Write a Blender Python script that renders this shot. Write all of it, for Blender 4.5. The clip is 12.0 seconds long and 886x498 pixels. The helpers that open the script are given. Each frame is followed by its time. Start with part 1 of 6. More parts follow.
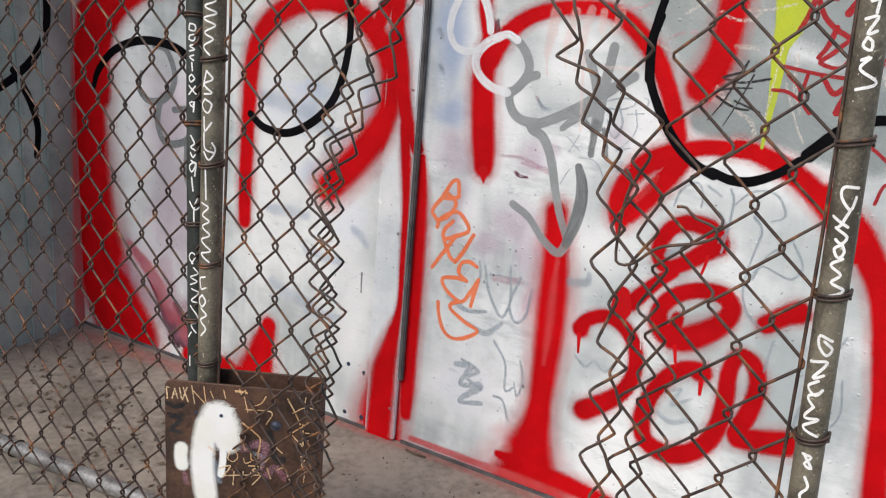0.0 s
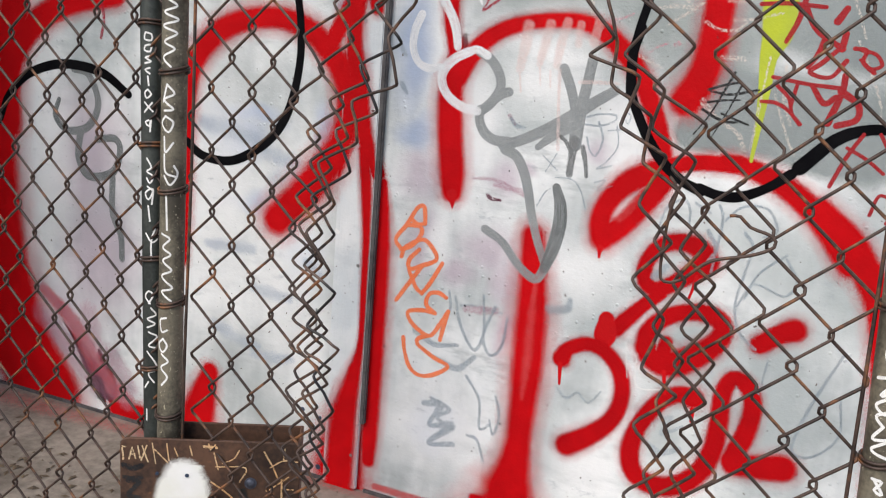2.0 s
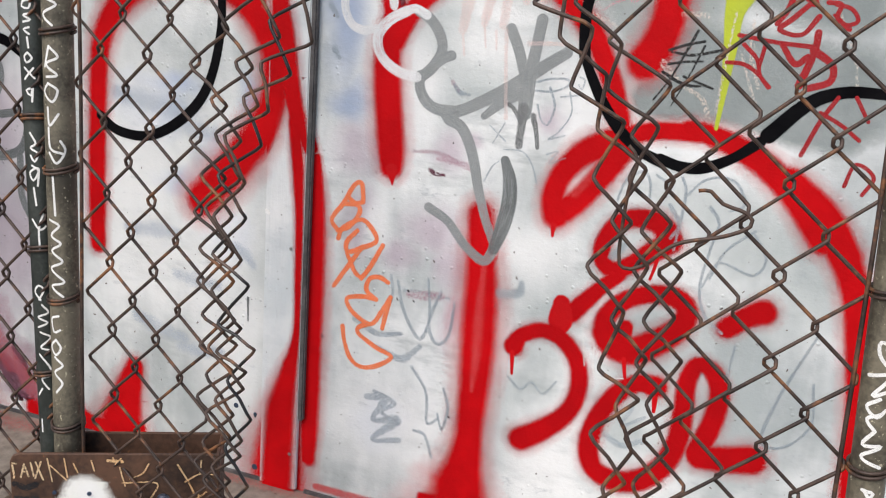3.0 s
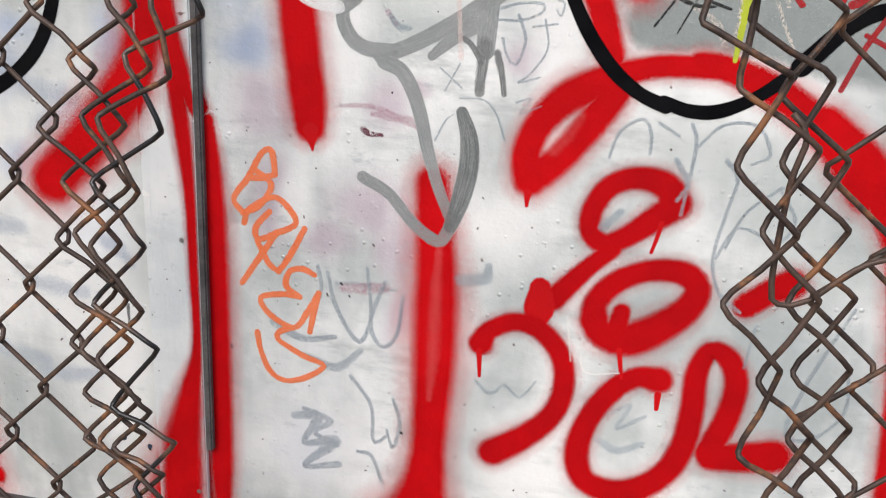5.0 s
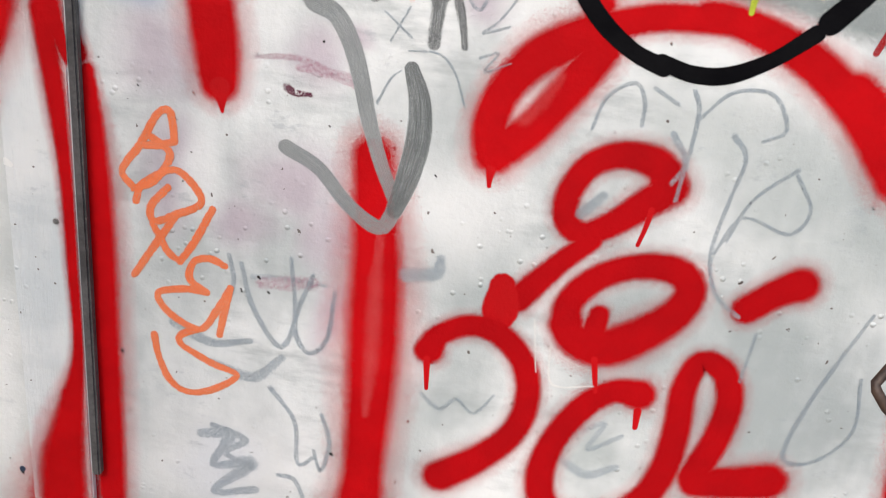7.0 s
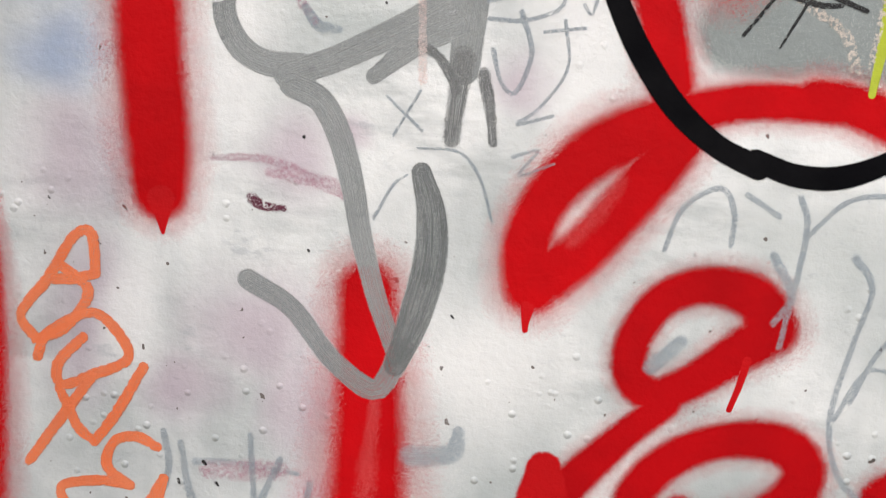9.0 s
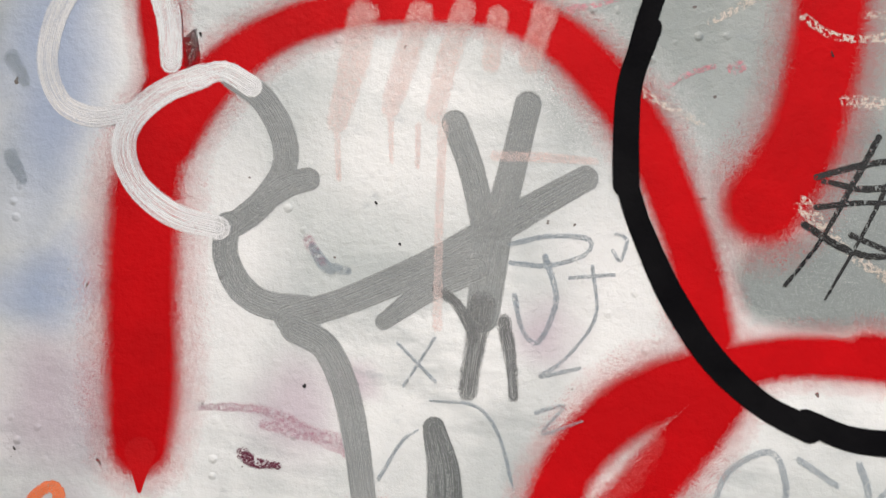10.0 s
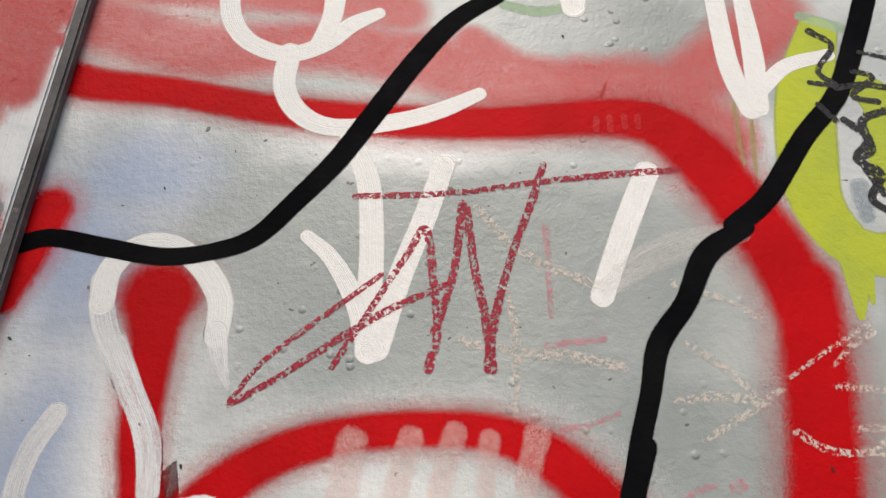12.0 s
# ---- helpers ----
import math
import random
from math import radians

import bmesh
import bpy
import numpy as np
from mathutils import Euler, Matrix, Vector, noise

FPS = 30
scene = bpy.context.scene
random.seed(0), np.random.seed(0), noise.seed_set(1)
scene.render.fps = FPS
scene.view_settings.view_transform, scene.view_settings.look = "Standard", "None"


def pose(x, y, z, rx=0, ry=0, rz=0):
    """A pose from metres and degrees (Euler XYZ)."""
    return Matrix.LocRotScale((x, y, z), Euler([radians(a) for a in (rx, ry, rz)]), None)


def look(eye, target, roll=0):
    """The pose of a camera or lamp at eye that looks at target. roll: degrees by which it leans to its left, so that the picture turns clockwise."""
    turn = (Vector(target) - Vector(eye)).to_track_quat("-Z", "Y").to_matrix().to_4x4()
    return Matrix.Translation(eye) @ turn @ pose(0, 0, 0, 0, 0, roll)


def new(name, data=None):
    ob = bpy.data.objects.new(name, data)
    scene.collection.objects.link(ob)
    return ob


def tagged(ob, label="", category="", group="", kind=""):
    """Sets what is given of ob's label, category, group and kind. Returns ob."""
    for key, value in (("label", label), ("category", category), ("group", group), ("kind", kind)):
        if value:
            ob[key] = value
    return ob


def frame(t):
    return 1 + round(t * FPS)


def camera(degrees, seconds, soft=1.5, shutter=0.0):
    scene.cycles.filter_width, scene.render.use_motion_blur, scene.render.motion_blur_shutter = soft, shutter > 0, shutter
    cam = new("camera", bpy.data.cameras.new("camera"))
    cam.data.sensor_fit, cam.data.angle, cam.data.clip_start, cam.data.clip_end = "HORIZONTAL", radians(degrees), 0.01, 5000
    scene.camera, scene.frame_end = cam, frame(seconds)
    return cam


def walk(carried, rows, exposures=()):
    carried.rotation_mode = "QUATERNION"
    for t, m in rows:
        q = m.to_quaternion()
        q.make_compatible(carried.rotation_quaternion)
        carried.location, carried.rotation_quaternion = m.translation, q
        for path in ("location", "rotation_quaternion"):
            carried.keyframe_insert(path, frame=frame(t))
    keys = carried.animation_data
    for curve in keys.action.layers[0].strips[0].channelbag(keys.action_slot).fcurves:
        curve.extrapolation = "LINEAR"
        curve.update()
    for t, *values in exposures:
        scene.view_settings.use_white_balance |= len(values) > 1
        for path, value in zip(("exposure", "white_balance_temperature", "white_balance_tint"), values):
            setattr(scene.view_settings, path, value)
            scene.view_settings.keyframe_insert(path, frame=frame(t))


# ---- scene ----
cam = camera(52.91, 12.0, 1.1)
PATH = [
    (0, (0.9844, -1.6538, 1.1008), (0.0707, 0.0210, 0.5006), 4.89),
    (0.5, (0.9203, -1.6237, 1.1062), (0.0738, 0.0954, 0.5335), 5.00),
    (1, (0.8711, -1.6289, 1.0990), (0.0695, 0.1289, 0.5817), 4.98),
    (1.5, (0.8273, -1.6278, 1.0613), (0.0633, 0.1521, 0.5632), 5.04),
    (2, (0.7956, -1.6195, 1.0352), (0.0819, 0.1812, 0.5370), 4.85),
    (2.5, (0.7907, -1.5746, 1.0166), (0.1465, 0.2481, 0.5041), 4.54),
    (3, (0.7738, -1.4679, 1.0099), (0.1525, 0.3531, 0.4641), 4.59),
    (3.2, (0.7660, -1.4247, 1.0107), (0.1515, 0.3951, 0.4534), 5.04),
    (4.8, (0.5663, -1.1876, 0.9770), (0.2203, 0.6693, 0.3194), 3.59),
    (5, (0.5457, -1.1651, 0.9797), (0.2474, 0.6906, 0.2959), 3.52),
    (5.5, (0.4831, -1.1295, 0.9676), (0.3161, 0.7298, 0.2497), 4.17),
    (6, (0.4648, -1.0649, 0.9512), (0.3478, 0.7790, 0.1856), 5.48),
    (6.5, (0.4721, -0.9879, 0.9317), (0.3658, 0.8542, 0.1601), 6.91),
    (7, (0.4865, -0.9457, 0.9294), (0.3690, 0.9039, 0.1776), 6.09),
    (7.2, (0.4655, -0.9114, 0.9372), (0.3841, 0.9358, 0.1750), 5.80),
    (8.8, (0.4334, -0.7300, 0.8361), (0.3524, 1.2194, 0.3965), 6.33),
    (9, (0.4268, -0.7081, 0.8126), (0.3426, 1.2590, 0.4616), 6.00),
    (9.5, (0.3972, -0.6499, 0.8433), (0.3588, 1.3405, 0.6506), 6.60),
    (10, (0.3993, -0.6400, 0.8551), (0.2906, 1.3561, 0.9140), 6.78),
    (10.5, (0.3984, -0.6332, 0.8606), (0.2865, 1.3456, 1.1291), 5.76),
    (11, (0.3898, -0.6279, 0.8588), (0.2607, 1.3084, 1.3425), 6.73),
    (11.5, (0.3866, -0.6303, 0.8763), (0.2182, 1.2364, 1.5742), 7.25),
    (12, (0.3724, -0.6303, 0.8994), (0.2761, 1.1808, 1.7422), 5.07),
]
EXPOSURES = [
    (0, 0.02, 6400, 10), (2.5, 0.03, 6400, 10), (5, 0.08, 6520, 10), (7.2, 0.08, 6560, 10), (9, 0.03, 6650, 10), (9.5, -0.02, 6700, 10),
    (10.5, 0.02, 6800, 10), (11, 0.12, 6850, 10), (11.5, -0.08, 6800, 10), (12, -0.22, 6800, 10),
]
walk(cam, [(t, look(eye, target, roll)) for t, eye, target, roll in PATH], EXPOSURES)
SKY, SUN = 0.17, 2.1

# ---- light ----
world = bpy.data.worlds.new("sky")
scene.world = world
world.use_nodes = True
wn = world.node_tree
sky = wn.nodes.new("ShaderNodeTexSky")
sky.sky_type, sky.sun_disc = "NISHITA", False
sky.sun_elevation, sky.sun_rotation = radians(50), radians(200)
sky.altitude, sky.air_density, sky.dust_density, sky.ozone_density = 0, 1.0, 3.0, 1.0
wn.links.new(sky.outputs[0], wn.nodes["Background"].inputs[0])
wn.nodes["Background"].inputs[1].default_value = SKY

sun = new("sun", bpy.data.lights.new("sun", "SUN"))
sun.data.energy, sun.data.angle, sun.data.color = SUN, radians(25), (1.0, 0.95, 0.9)
sun.matrix_world = look((-1.2, -6, 7), (0.3, 0, 0.6))


# ---- materials ----
def material(name):
    m = bpy.data.materials.new(name)
    m.use_nodes = True
    return m, m.node_tree.nodes, m.node_tree.links, m.node_tree.nodes["Principled BSDF"]


def math_node(nodes, links, op, a, b=None, clamp=False):
    n = nodes.new("ShaderNodeMath")
    n.operation, n.use_clamp = op, clamp
    for i, v in enumerate((a, b)):
        if v is None:
            continue
        if isinstance(v, (int, float)):
            n.inputs[i].default_value = v
        else:
            links.new(v, n.inputs[i])
    return n.outputs[0]


def smooth(nodes, links, value, lo, hi, out_lo=0.0, out_hi=1.0):
    n = nodes.new("ShaderNodeMapRange")
    n.interpolation_type = "SMOOTHSTEP"
    for i, v in zip((1, 2, 3, 4), (lo, hi, out_lo, out_hi)):
        n.inputs[i].default_value = v
    links.new(value, n.inputs[0])
    return n.outputs[0]


def grain(nodes, links, scale, detail=4.0, rough=0.55, stretch=None, coord="Object"):
    tc = nodes.new("ShaderNodeTexCoord")
    src = tc.outputs[coord]
    if stretch:
        mp = nodes.new("ShaderNodeMapping")
        mp.inputs["Scale"].default_value = stretch
        links.new(src, mp.inputs[0])
        src = mp.outputs[0]
    n = nodes.new("ShaderNodeTexNoise")
    n.inputs["Scale"].default_value, n.inputs["Detail"].default_value, n.inputs["Roughness"].default_value = scale, detail, rough
    links.new(src, n.inputs["Vector"])
    return n.outputs["Fac"]


def blend(nodes, links, fac, a, b):
    n = nodes.new("ShaderNodeMix")
    n.data_type = "RGBA"
    for sock, v in ((n.inputs[6], a), (n.inputs[7], b)):
        if isinstance(v, tuple):
            sock.default_value = (*v, 1)
        else:
            links.new(v, sock)
    links.new(fac, n.inputs[0])
    return n.outputs[2]


def bump(nodes, links, bsdf, height, strength, distance):
    n = nodes.new("ShaderNodeBump")
    n.inputs["Strength"].default_value, n.inputs["Distance"].default_value = strength, distance
    links.new(height, n.inputs["Height"])
    links.new(n.outputs[0], bsdf.inputs["Normal"])


def solid(name, low, high, scale, rough=0.6, metal=0.0, relief=0.3, depth=0.002, spots=None, spot_lo=0.6, spot_hi=0.7, spot_scale=60):
    """A worn surface: two tones in large patches, fine grain, and spots of a third tone."""
    m, n, l, b = material(name)
    big, fine = grain(n, l, scale), grain(n, l, scale * 14, 3)
    tone = math_node(n, l, "ADD", math_node(n, l, "MULTIPLY", big, 0.7), math_node(n, l, "MULTIPLY", fine, 0.3))
    col = blend(n, l, smooth(n, l, tone, 0.36, 0.64), low, high)
    if spots:
        col = blend(n, l, smooth(n, l, grain(n, l, spot_scale, 5, 0.65), spot_lo, spot_hi), col, spots)
    l.new(col, b.inputs["Base Color"])
    b.inputs["Roughness"].default_value, b.inputs["Metallic"].default_value = rough, metal
    bump(n, l, b, fine, relief, depth)
    return m


SPRAY_AND_SHADE = []
HAZE_TINT = {"grey": ((0.25, 0.285, 0.27), 0.74), "pale": ((0.46, 0.51, 0.5), 0.6), "blue": ((0.33, 0.42, 0.6), 0.8), "purple": ((0.5, 0.38, 0.46), 0.6), "white": ((0.88, 0.89, 0.88), 0.78)}


def haze(tint, x, z, rx, rz):
    """A soft cloud in the back wall's colour, mostly old overspray, one painted-in shade: its middle and its reach."""
    SPRAY_AND_SHADE.append((tint, x, z, rx, rz))


haze("grey", 0.40, 1.17, 0.42, 0.19)
haze("grey", 0.52, 1.06, 0.16, 0.12)
haze("pale", 0.30, 0.93, 0.13, 0.1)
haze("grey", 0.63, 1.06, 0.12, 0.2)
haze("grey", 0.52, 1.41, 0.22, 0.1)
haze("blue", 0.05, 1.17, 0.1, 0.12)
haze("blue", -0.2, 0.7, 0.05, 0.035)
haze("blue", -0.3, 0.62, 0.1, 0.03)
haze("blue", -0.33, 0.8, 0.12, 0.03)
haze("blue", -0.14, 0.8, 0.03, 0.06)
haze("blue", 0.16, 0.2, 0.06, 0.07)
haze("pale", 0.4, 0.3, 0.05, 0.06)
haze("pale", 0.64, 0.3, 0.05, 0.05)
haze("pale", 0.88, 0.6, 0.1, 0.12)
haze("purple", 0.1, 0.6, 0.05, 0.09)
haze("purple", 0.275, 0.74, 0.05, 0.06)
haze("purple", 0.3, 0.44, 0.04, 0.09)
haze("pale", 0.404, 1.409, 0.083, 0.049)
haze("pale", 0.308, 0.889, 0.083, 0.076)
haze("blue", 0.076, 0.816, 0.057, 0.054)
haze("blue", 0.050, 1.001, 0.053, 0.110)
haze("blue", 0.099, 1.245, 0.070, 0.049)
haze("blue", -0.073, 1.020, 0.049, 0.066)
haze("blue", -0.361, 0.754, 0.115, 0.067)
haze("blue", -0.178, 0.514, 0.060, 0.065)
haze("blue", 0.056, 0.954, 0.059, 0.133)
haze("purple", 0.090, 0.736, 0.061, 0.057)
haze("purple", 0.251, 0.606, 0.080, 0.056)
haze("purple", 0.090, 0.725, 0.066, 0.063)
haze("purple", 0.286, 0.559, 0.046, 0.089)
haze("purple", 0.189, 0.548, 0.051, 0.055)
haze("purple", 0.319, 0.769, 0.023, 0.027)
haze("purple", 0.442, 0.824, 0.027, 0.031)
# this purple cloud paints in the shade on the wall's left part
haze("purple", -0.74, 0.42, 0.17, 0.26)
haze("purple", -0.769, 0.678, 0.167, 0.192)
haze("purple", -0.849, 0.214, 0.166, 0.169)
haze("purple", -0.809, 0.607, 0.132, 0.163)
haze("white", -0.2, 0.5, 0.13, 0.42)
haze("white", -0.15, 0.3, 0.1, 0.3)
haze("white", 0.33, 0.94, 0.11, 0.07)
haze("white", 0.220, 0.840, 0.045, 0.108)
haze("white", 0.498, 0.720, 0.039, 0.038)
haze("white", 0.139, 0.599, 0.043, 0.073)
haze("white", 0.209, 0.856, 0.049, 0.115)
haze("white", 0.481, 0.869, 0.054, 0.095)
haze("white", 0.329, 0.997, 0.107, 0.039)
haze("white", 0.298, 1.280, 0.159, 0.029)
haze("white", 0.437, 0.583, 0.087, 0.094)
haze("pale", 0.7, 0.71, 0.13, 0.07)
haze("pale", 0.8, 0.66, 0.1, 0.1)
haze("white", 0.177, 0.194, 0.184, 0.124)
haze("white", 0.492, 0.195, 0.100, 0.062)
haze("white", -0.385, 0.604, 0.123, 0.404)
haze("white", -0.899, 0.641, 0.103, 0.314)


def wall_paint(name, low, high, clouds_of=(), wood=0.0):
    """Thick gloss paint over steel sheet: pitted, blistered, streaked, with clouds of old overspray and one of
    painted-in shade.
    """
    m, n, l, b = material(name)
    clouds = grain(n, l, 3.2, 5, 0.6)
    streak = grain(n, l, 6.0, 4, 0.6, (1.0, 1.0, 0.22))
    col = blend(n, l, smooth(n, l, math_node(n, l, "ADD", math_node(n, l, "MULTIPLY", clouds, 0.6), math_node(n, l, "MULTIPLY", streak, 0.4)), 0.39, 0.61), low, high)
    smear = smooth(n, l, grain(n, l, 15, 5, 0.65, (0.3, 1.0, 1.0)), 0.5, 0.7, 0.0, 0.65)
    col = blend(n, l, smear, col, tuple(c * 0.92 for c in low))
    if clouds_of:
        tc = n.new("ShaderNodeTexCoord")
        wob = n.new("ShaderNodeTexNoise")
        wob.inputs["Scale"].default_value, wob.inputs["Detail"].default_value = 7, 4
        l.new(tc.outputs["Object"], wob.inputs["Vector"])
        add = n.new("ShaderNodeVectorMath")
        add.operation = "MULTIPLY_ADD"
        l.new(wob.outputs["Color"], add.inputs[0])
        add.inputs[1].default_value = (0.09, 0.09, 0.09)
        l.new(tc.outputs["Object"], add.inputs[2])
        for tint, (shade, dense) in HAZE_TINT.items():
            level = None
            for t, x, z, rx, rz in clouds_of:
                if t != tint:
                    continue
                near = n.new("ShaderNodeVectorMath")
                near.operation = "MULTIPLY_ADD"
                l.new(add.outputs[0], near.inputs[0])
                near.inputs[1].default_value = (1 / rx, 0, 1 / rz)
                near.inputs[2].default_value = (-(x + 0.045) / rx, 0, -(z + 0.045) / rz)
                far = n.new("ShaderNodeVectorMath")
                far.operation = "LENGTH"
                l.new(near.outputs[0], far.inputs[0])
                one = smooth(n, l, far.outputs["Value"], 0.15, 1.15, dense, 0.0)
                level = one if level is None else math_node(n, l, "MAXIMUM", level, one)
            col = blend(n, l, level, col, shade)
    dirt = grain(n, l, 95, 2, 0.5)
    col = blend(n, l, smooth(n, l, dirt, 0.71, 0.735), col, (0.16, 0.14, 0.13))
    rub = math_node(n, l, "MULTIPLY", smooth(n, l, grain(n, l, 38, 6, 0.7, (0.5, 1.0, 1.0)), 0.56, 0.72, 0.0, 0.5), smooth(n, l, grain(n, l, 4, 3), 0.42, 0.6))
    col = blend(n, l, rub, col, (0.34, 0.38, 0.41))
    fleck = smooth(n, l, grain(n, l, 420, 2, 0.5), 0.7, 0.76, 0.0, 0.5)
    col = blend(n, l, fleck, col, (0.3, 0.31, 0.32))
    l.new(col, b.inputs["Base Color"])
    b.inputs["Roughness"].default_value = 0.42
    v = n.new("ShaderNodeTexVoronoi")
    v.inputs["Scale"].default_value = 55
    tc = n.new("ShaderNodeTexCoord")
    l.new(tc.outputs["Object"], v.inputs["Vector"])
    pits = smooth(n, l, v.outputs["Distance"], 0.05, 0.22, 1.0, 0.0)
    where = smooth(n, l, grain(n, l, 5, 2), 0.5, 0.62)
    h = math_node(n, l, "ADD", math_node(n, l, "MULTIPLY", pits, where), math_node(n, l, "MULTIPLY", grain(n, l, 150, 4, 0.6), 0.7))
    h = math_node(n, l, "ADD", h, math_node(n, l, "MULTIPLY", grain(n, l, 9, 3), 2.5))
    if wood:
        h = math_node(n, l, "ADD", h, math_node(n, l, "MULTIPLY", grain(n, l, 160, 4, 0.6, (1.0, 1.0, 0.05)), wood))
    bump(n, l, b, h, 0.7, 0.002)
    return m


def film_paint(name, colour, other=None, solid_to=0.55, rag=0.15, rag_scale=120, strength=1.0, broken=None, bristle=0.0, rough=0.5, gloss=0.2, tail=0.0):
    """Paint lying on the wall. Along v of its UV it is whole up to solid_to, then thins out to nothing at 1.
    rag: unevenness of the edge; broken: (lo, hi) of the grain that leaves gaps; bristle: brush streaks along the stroke."""
    m, n, l, b = material(name)
    uv = n.new("ShaderNodeUVMap")
    sep = n.new("ShaderNodeSeparateXYZ")
    l.new(uv.outputs[0], sep.inputs[0])
    across = math_node(n, l, "ABSOLUTE", math_node(n, l, "SUBTRACT", sep.outputs[1], 1.0))
    rough_edge = math_node(n, l, "MULTIPLY", math_node(n, l, "SUBTRACT", grain(n, l, rag_scale, 4, 0.65), 0.5), rag * 2)
    e = math_node(n, l, "ADD", across, rough_edge)
    alpha = smooth(n, l, e, solid_to, 1.0 if not tail else 0.68, 1.0, 0.0)
    if tail:
        alpha = math_node(n, l, "MAXIMUM", alpha, smooth(n, l, e, 0.3, 1.0, tail, 0.0))
    if broken:
        alpha = math_node(n, l, "MULTIPLY", alpha, smooth(n, l, grain(n, l, 260, 3, 0.7), *broken))
    hair = None
    if bristle:
        hair = grain(n, l, 1.0, 3, 0.6, (0.35, 9.0, 1.0), "UV")
        alpha = math_node(n, l, "MULTIPLY", alpha, smooth(n, l, hair, 0.5 - bristle * 0.32, 0.5 + 0.12 - bristle * 0.05, 1 - bristle, 1.0))
    alpha = math_node(n, l, "MULTIPLY", alpha, smooth(n, l, across, 0.8, 1.0, strength, 0.0), True)
    # the film is a spray of fine specks: each is there or not
    snap, speck = n.new("ShaderNodeVectorMath"), n.new("ShaderNodeTexWhiteNoise")
    snap.operation = "SNAP"
    snap.inputs[1].default_value = (0.00026, 0.00026, 0.00026)
    tc = n.new("ShaderNodeTexCoord")
    l.new(tc.outputs["Object"], snap.inputs[0])
    l.new(snap.outputs[0], speck.inputs["Vector"])
    alpha = math_node(n, l, "GREATER_THAN", alpha, speck.outputs["Value"])
    col = blend(n, l, smooth(n, l, grain(n, l, 11, 5, 0.6), 0.35, 0.65), colour, other or tuple(c * 0.86 for c in colour))
    l.new(col, b.inputs["Base Color"])
    b.inputs["Roughness"].default_value, b.inputs["Specular IOR Level"].default_value = rough, gloss
    h = math_node(n, l, "ADD", math_node(n, l, "MULTIPLY", grain(n, l, 150, 4, 0.6), 0.7), math_node(n, l, "MULTIPLY", grain(n, l, 9, 3), 2.5))
    if hair:
        h = math_node(n, l, "ADD", h, math_node(n, l, "MULTIPLY", hair, 0.6))
    bump(n, l, b, h, 0.7, 0.002)
    clear, mix = n.new("ShaderNodeBsdfTransparent"), n.new("ShaderNodeMixShader")
    l.new(alpha, mix.inputs[0])
    l.new(clear.outputs[0], mix.inputs[1])
    l.new(b.outputs[0], mix.inputs[2])
    l.new(mix.outputs[0], n["Material Output"].inputs["Surface"])
    return m


RED, RED_DEEP = (0.56, 0.002, 0.005), (0.46, 0.0015, 0.004)
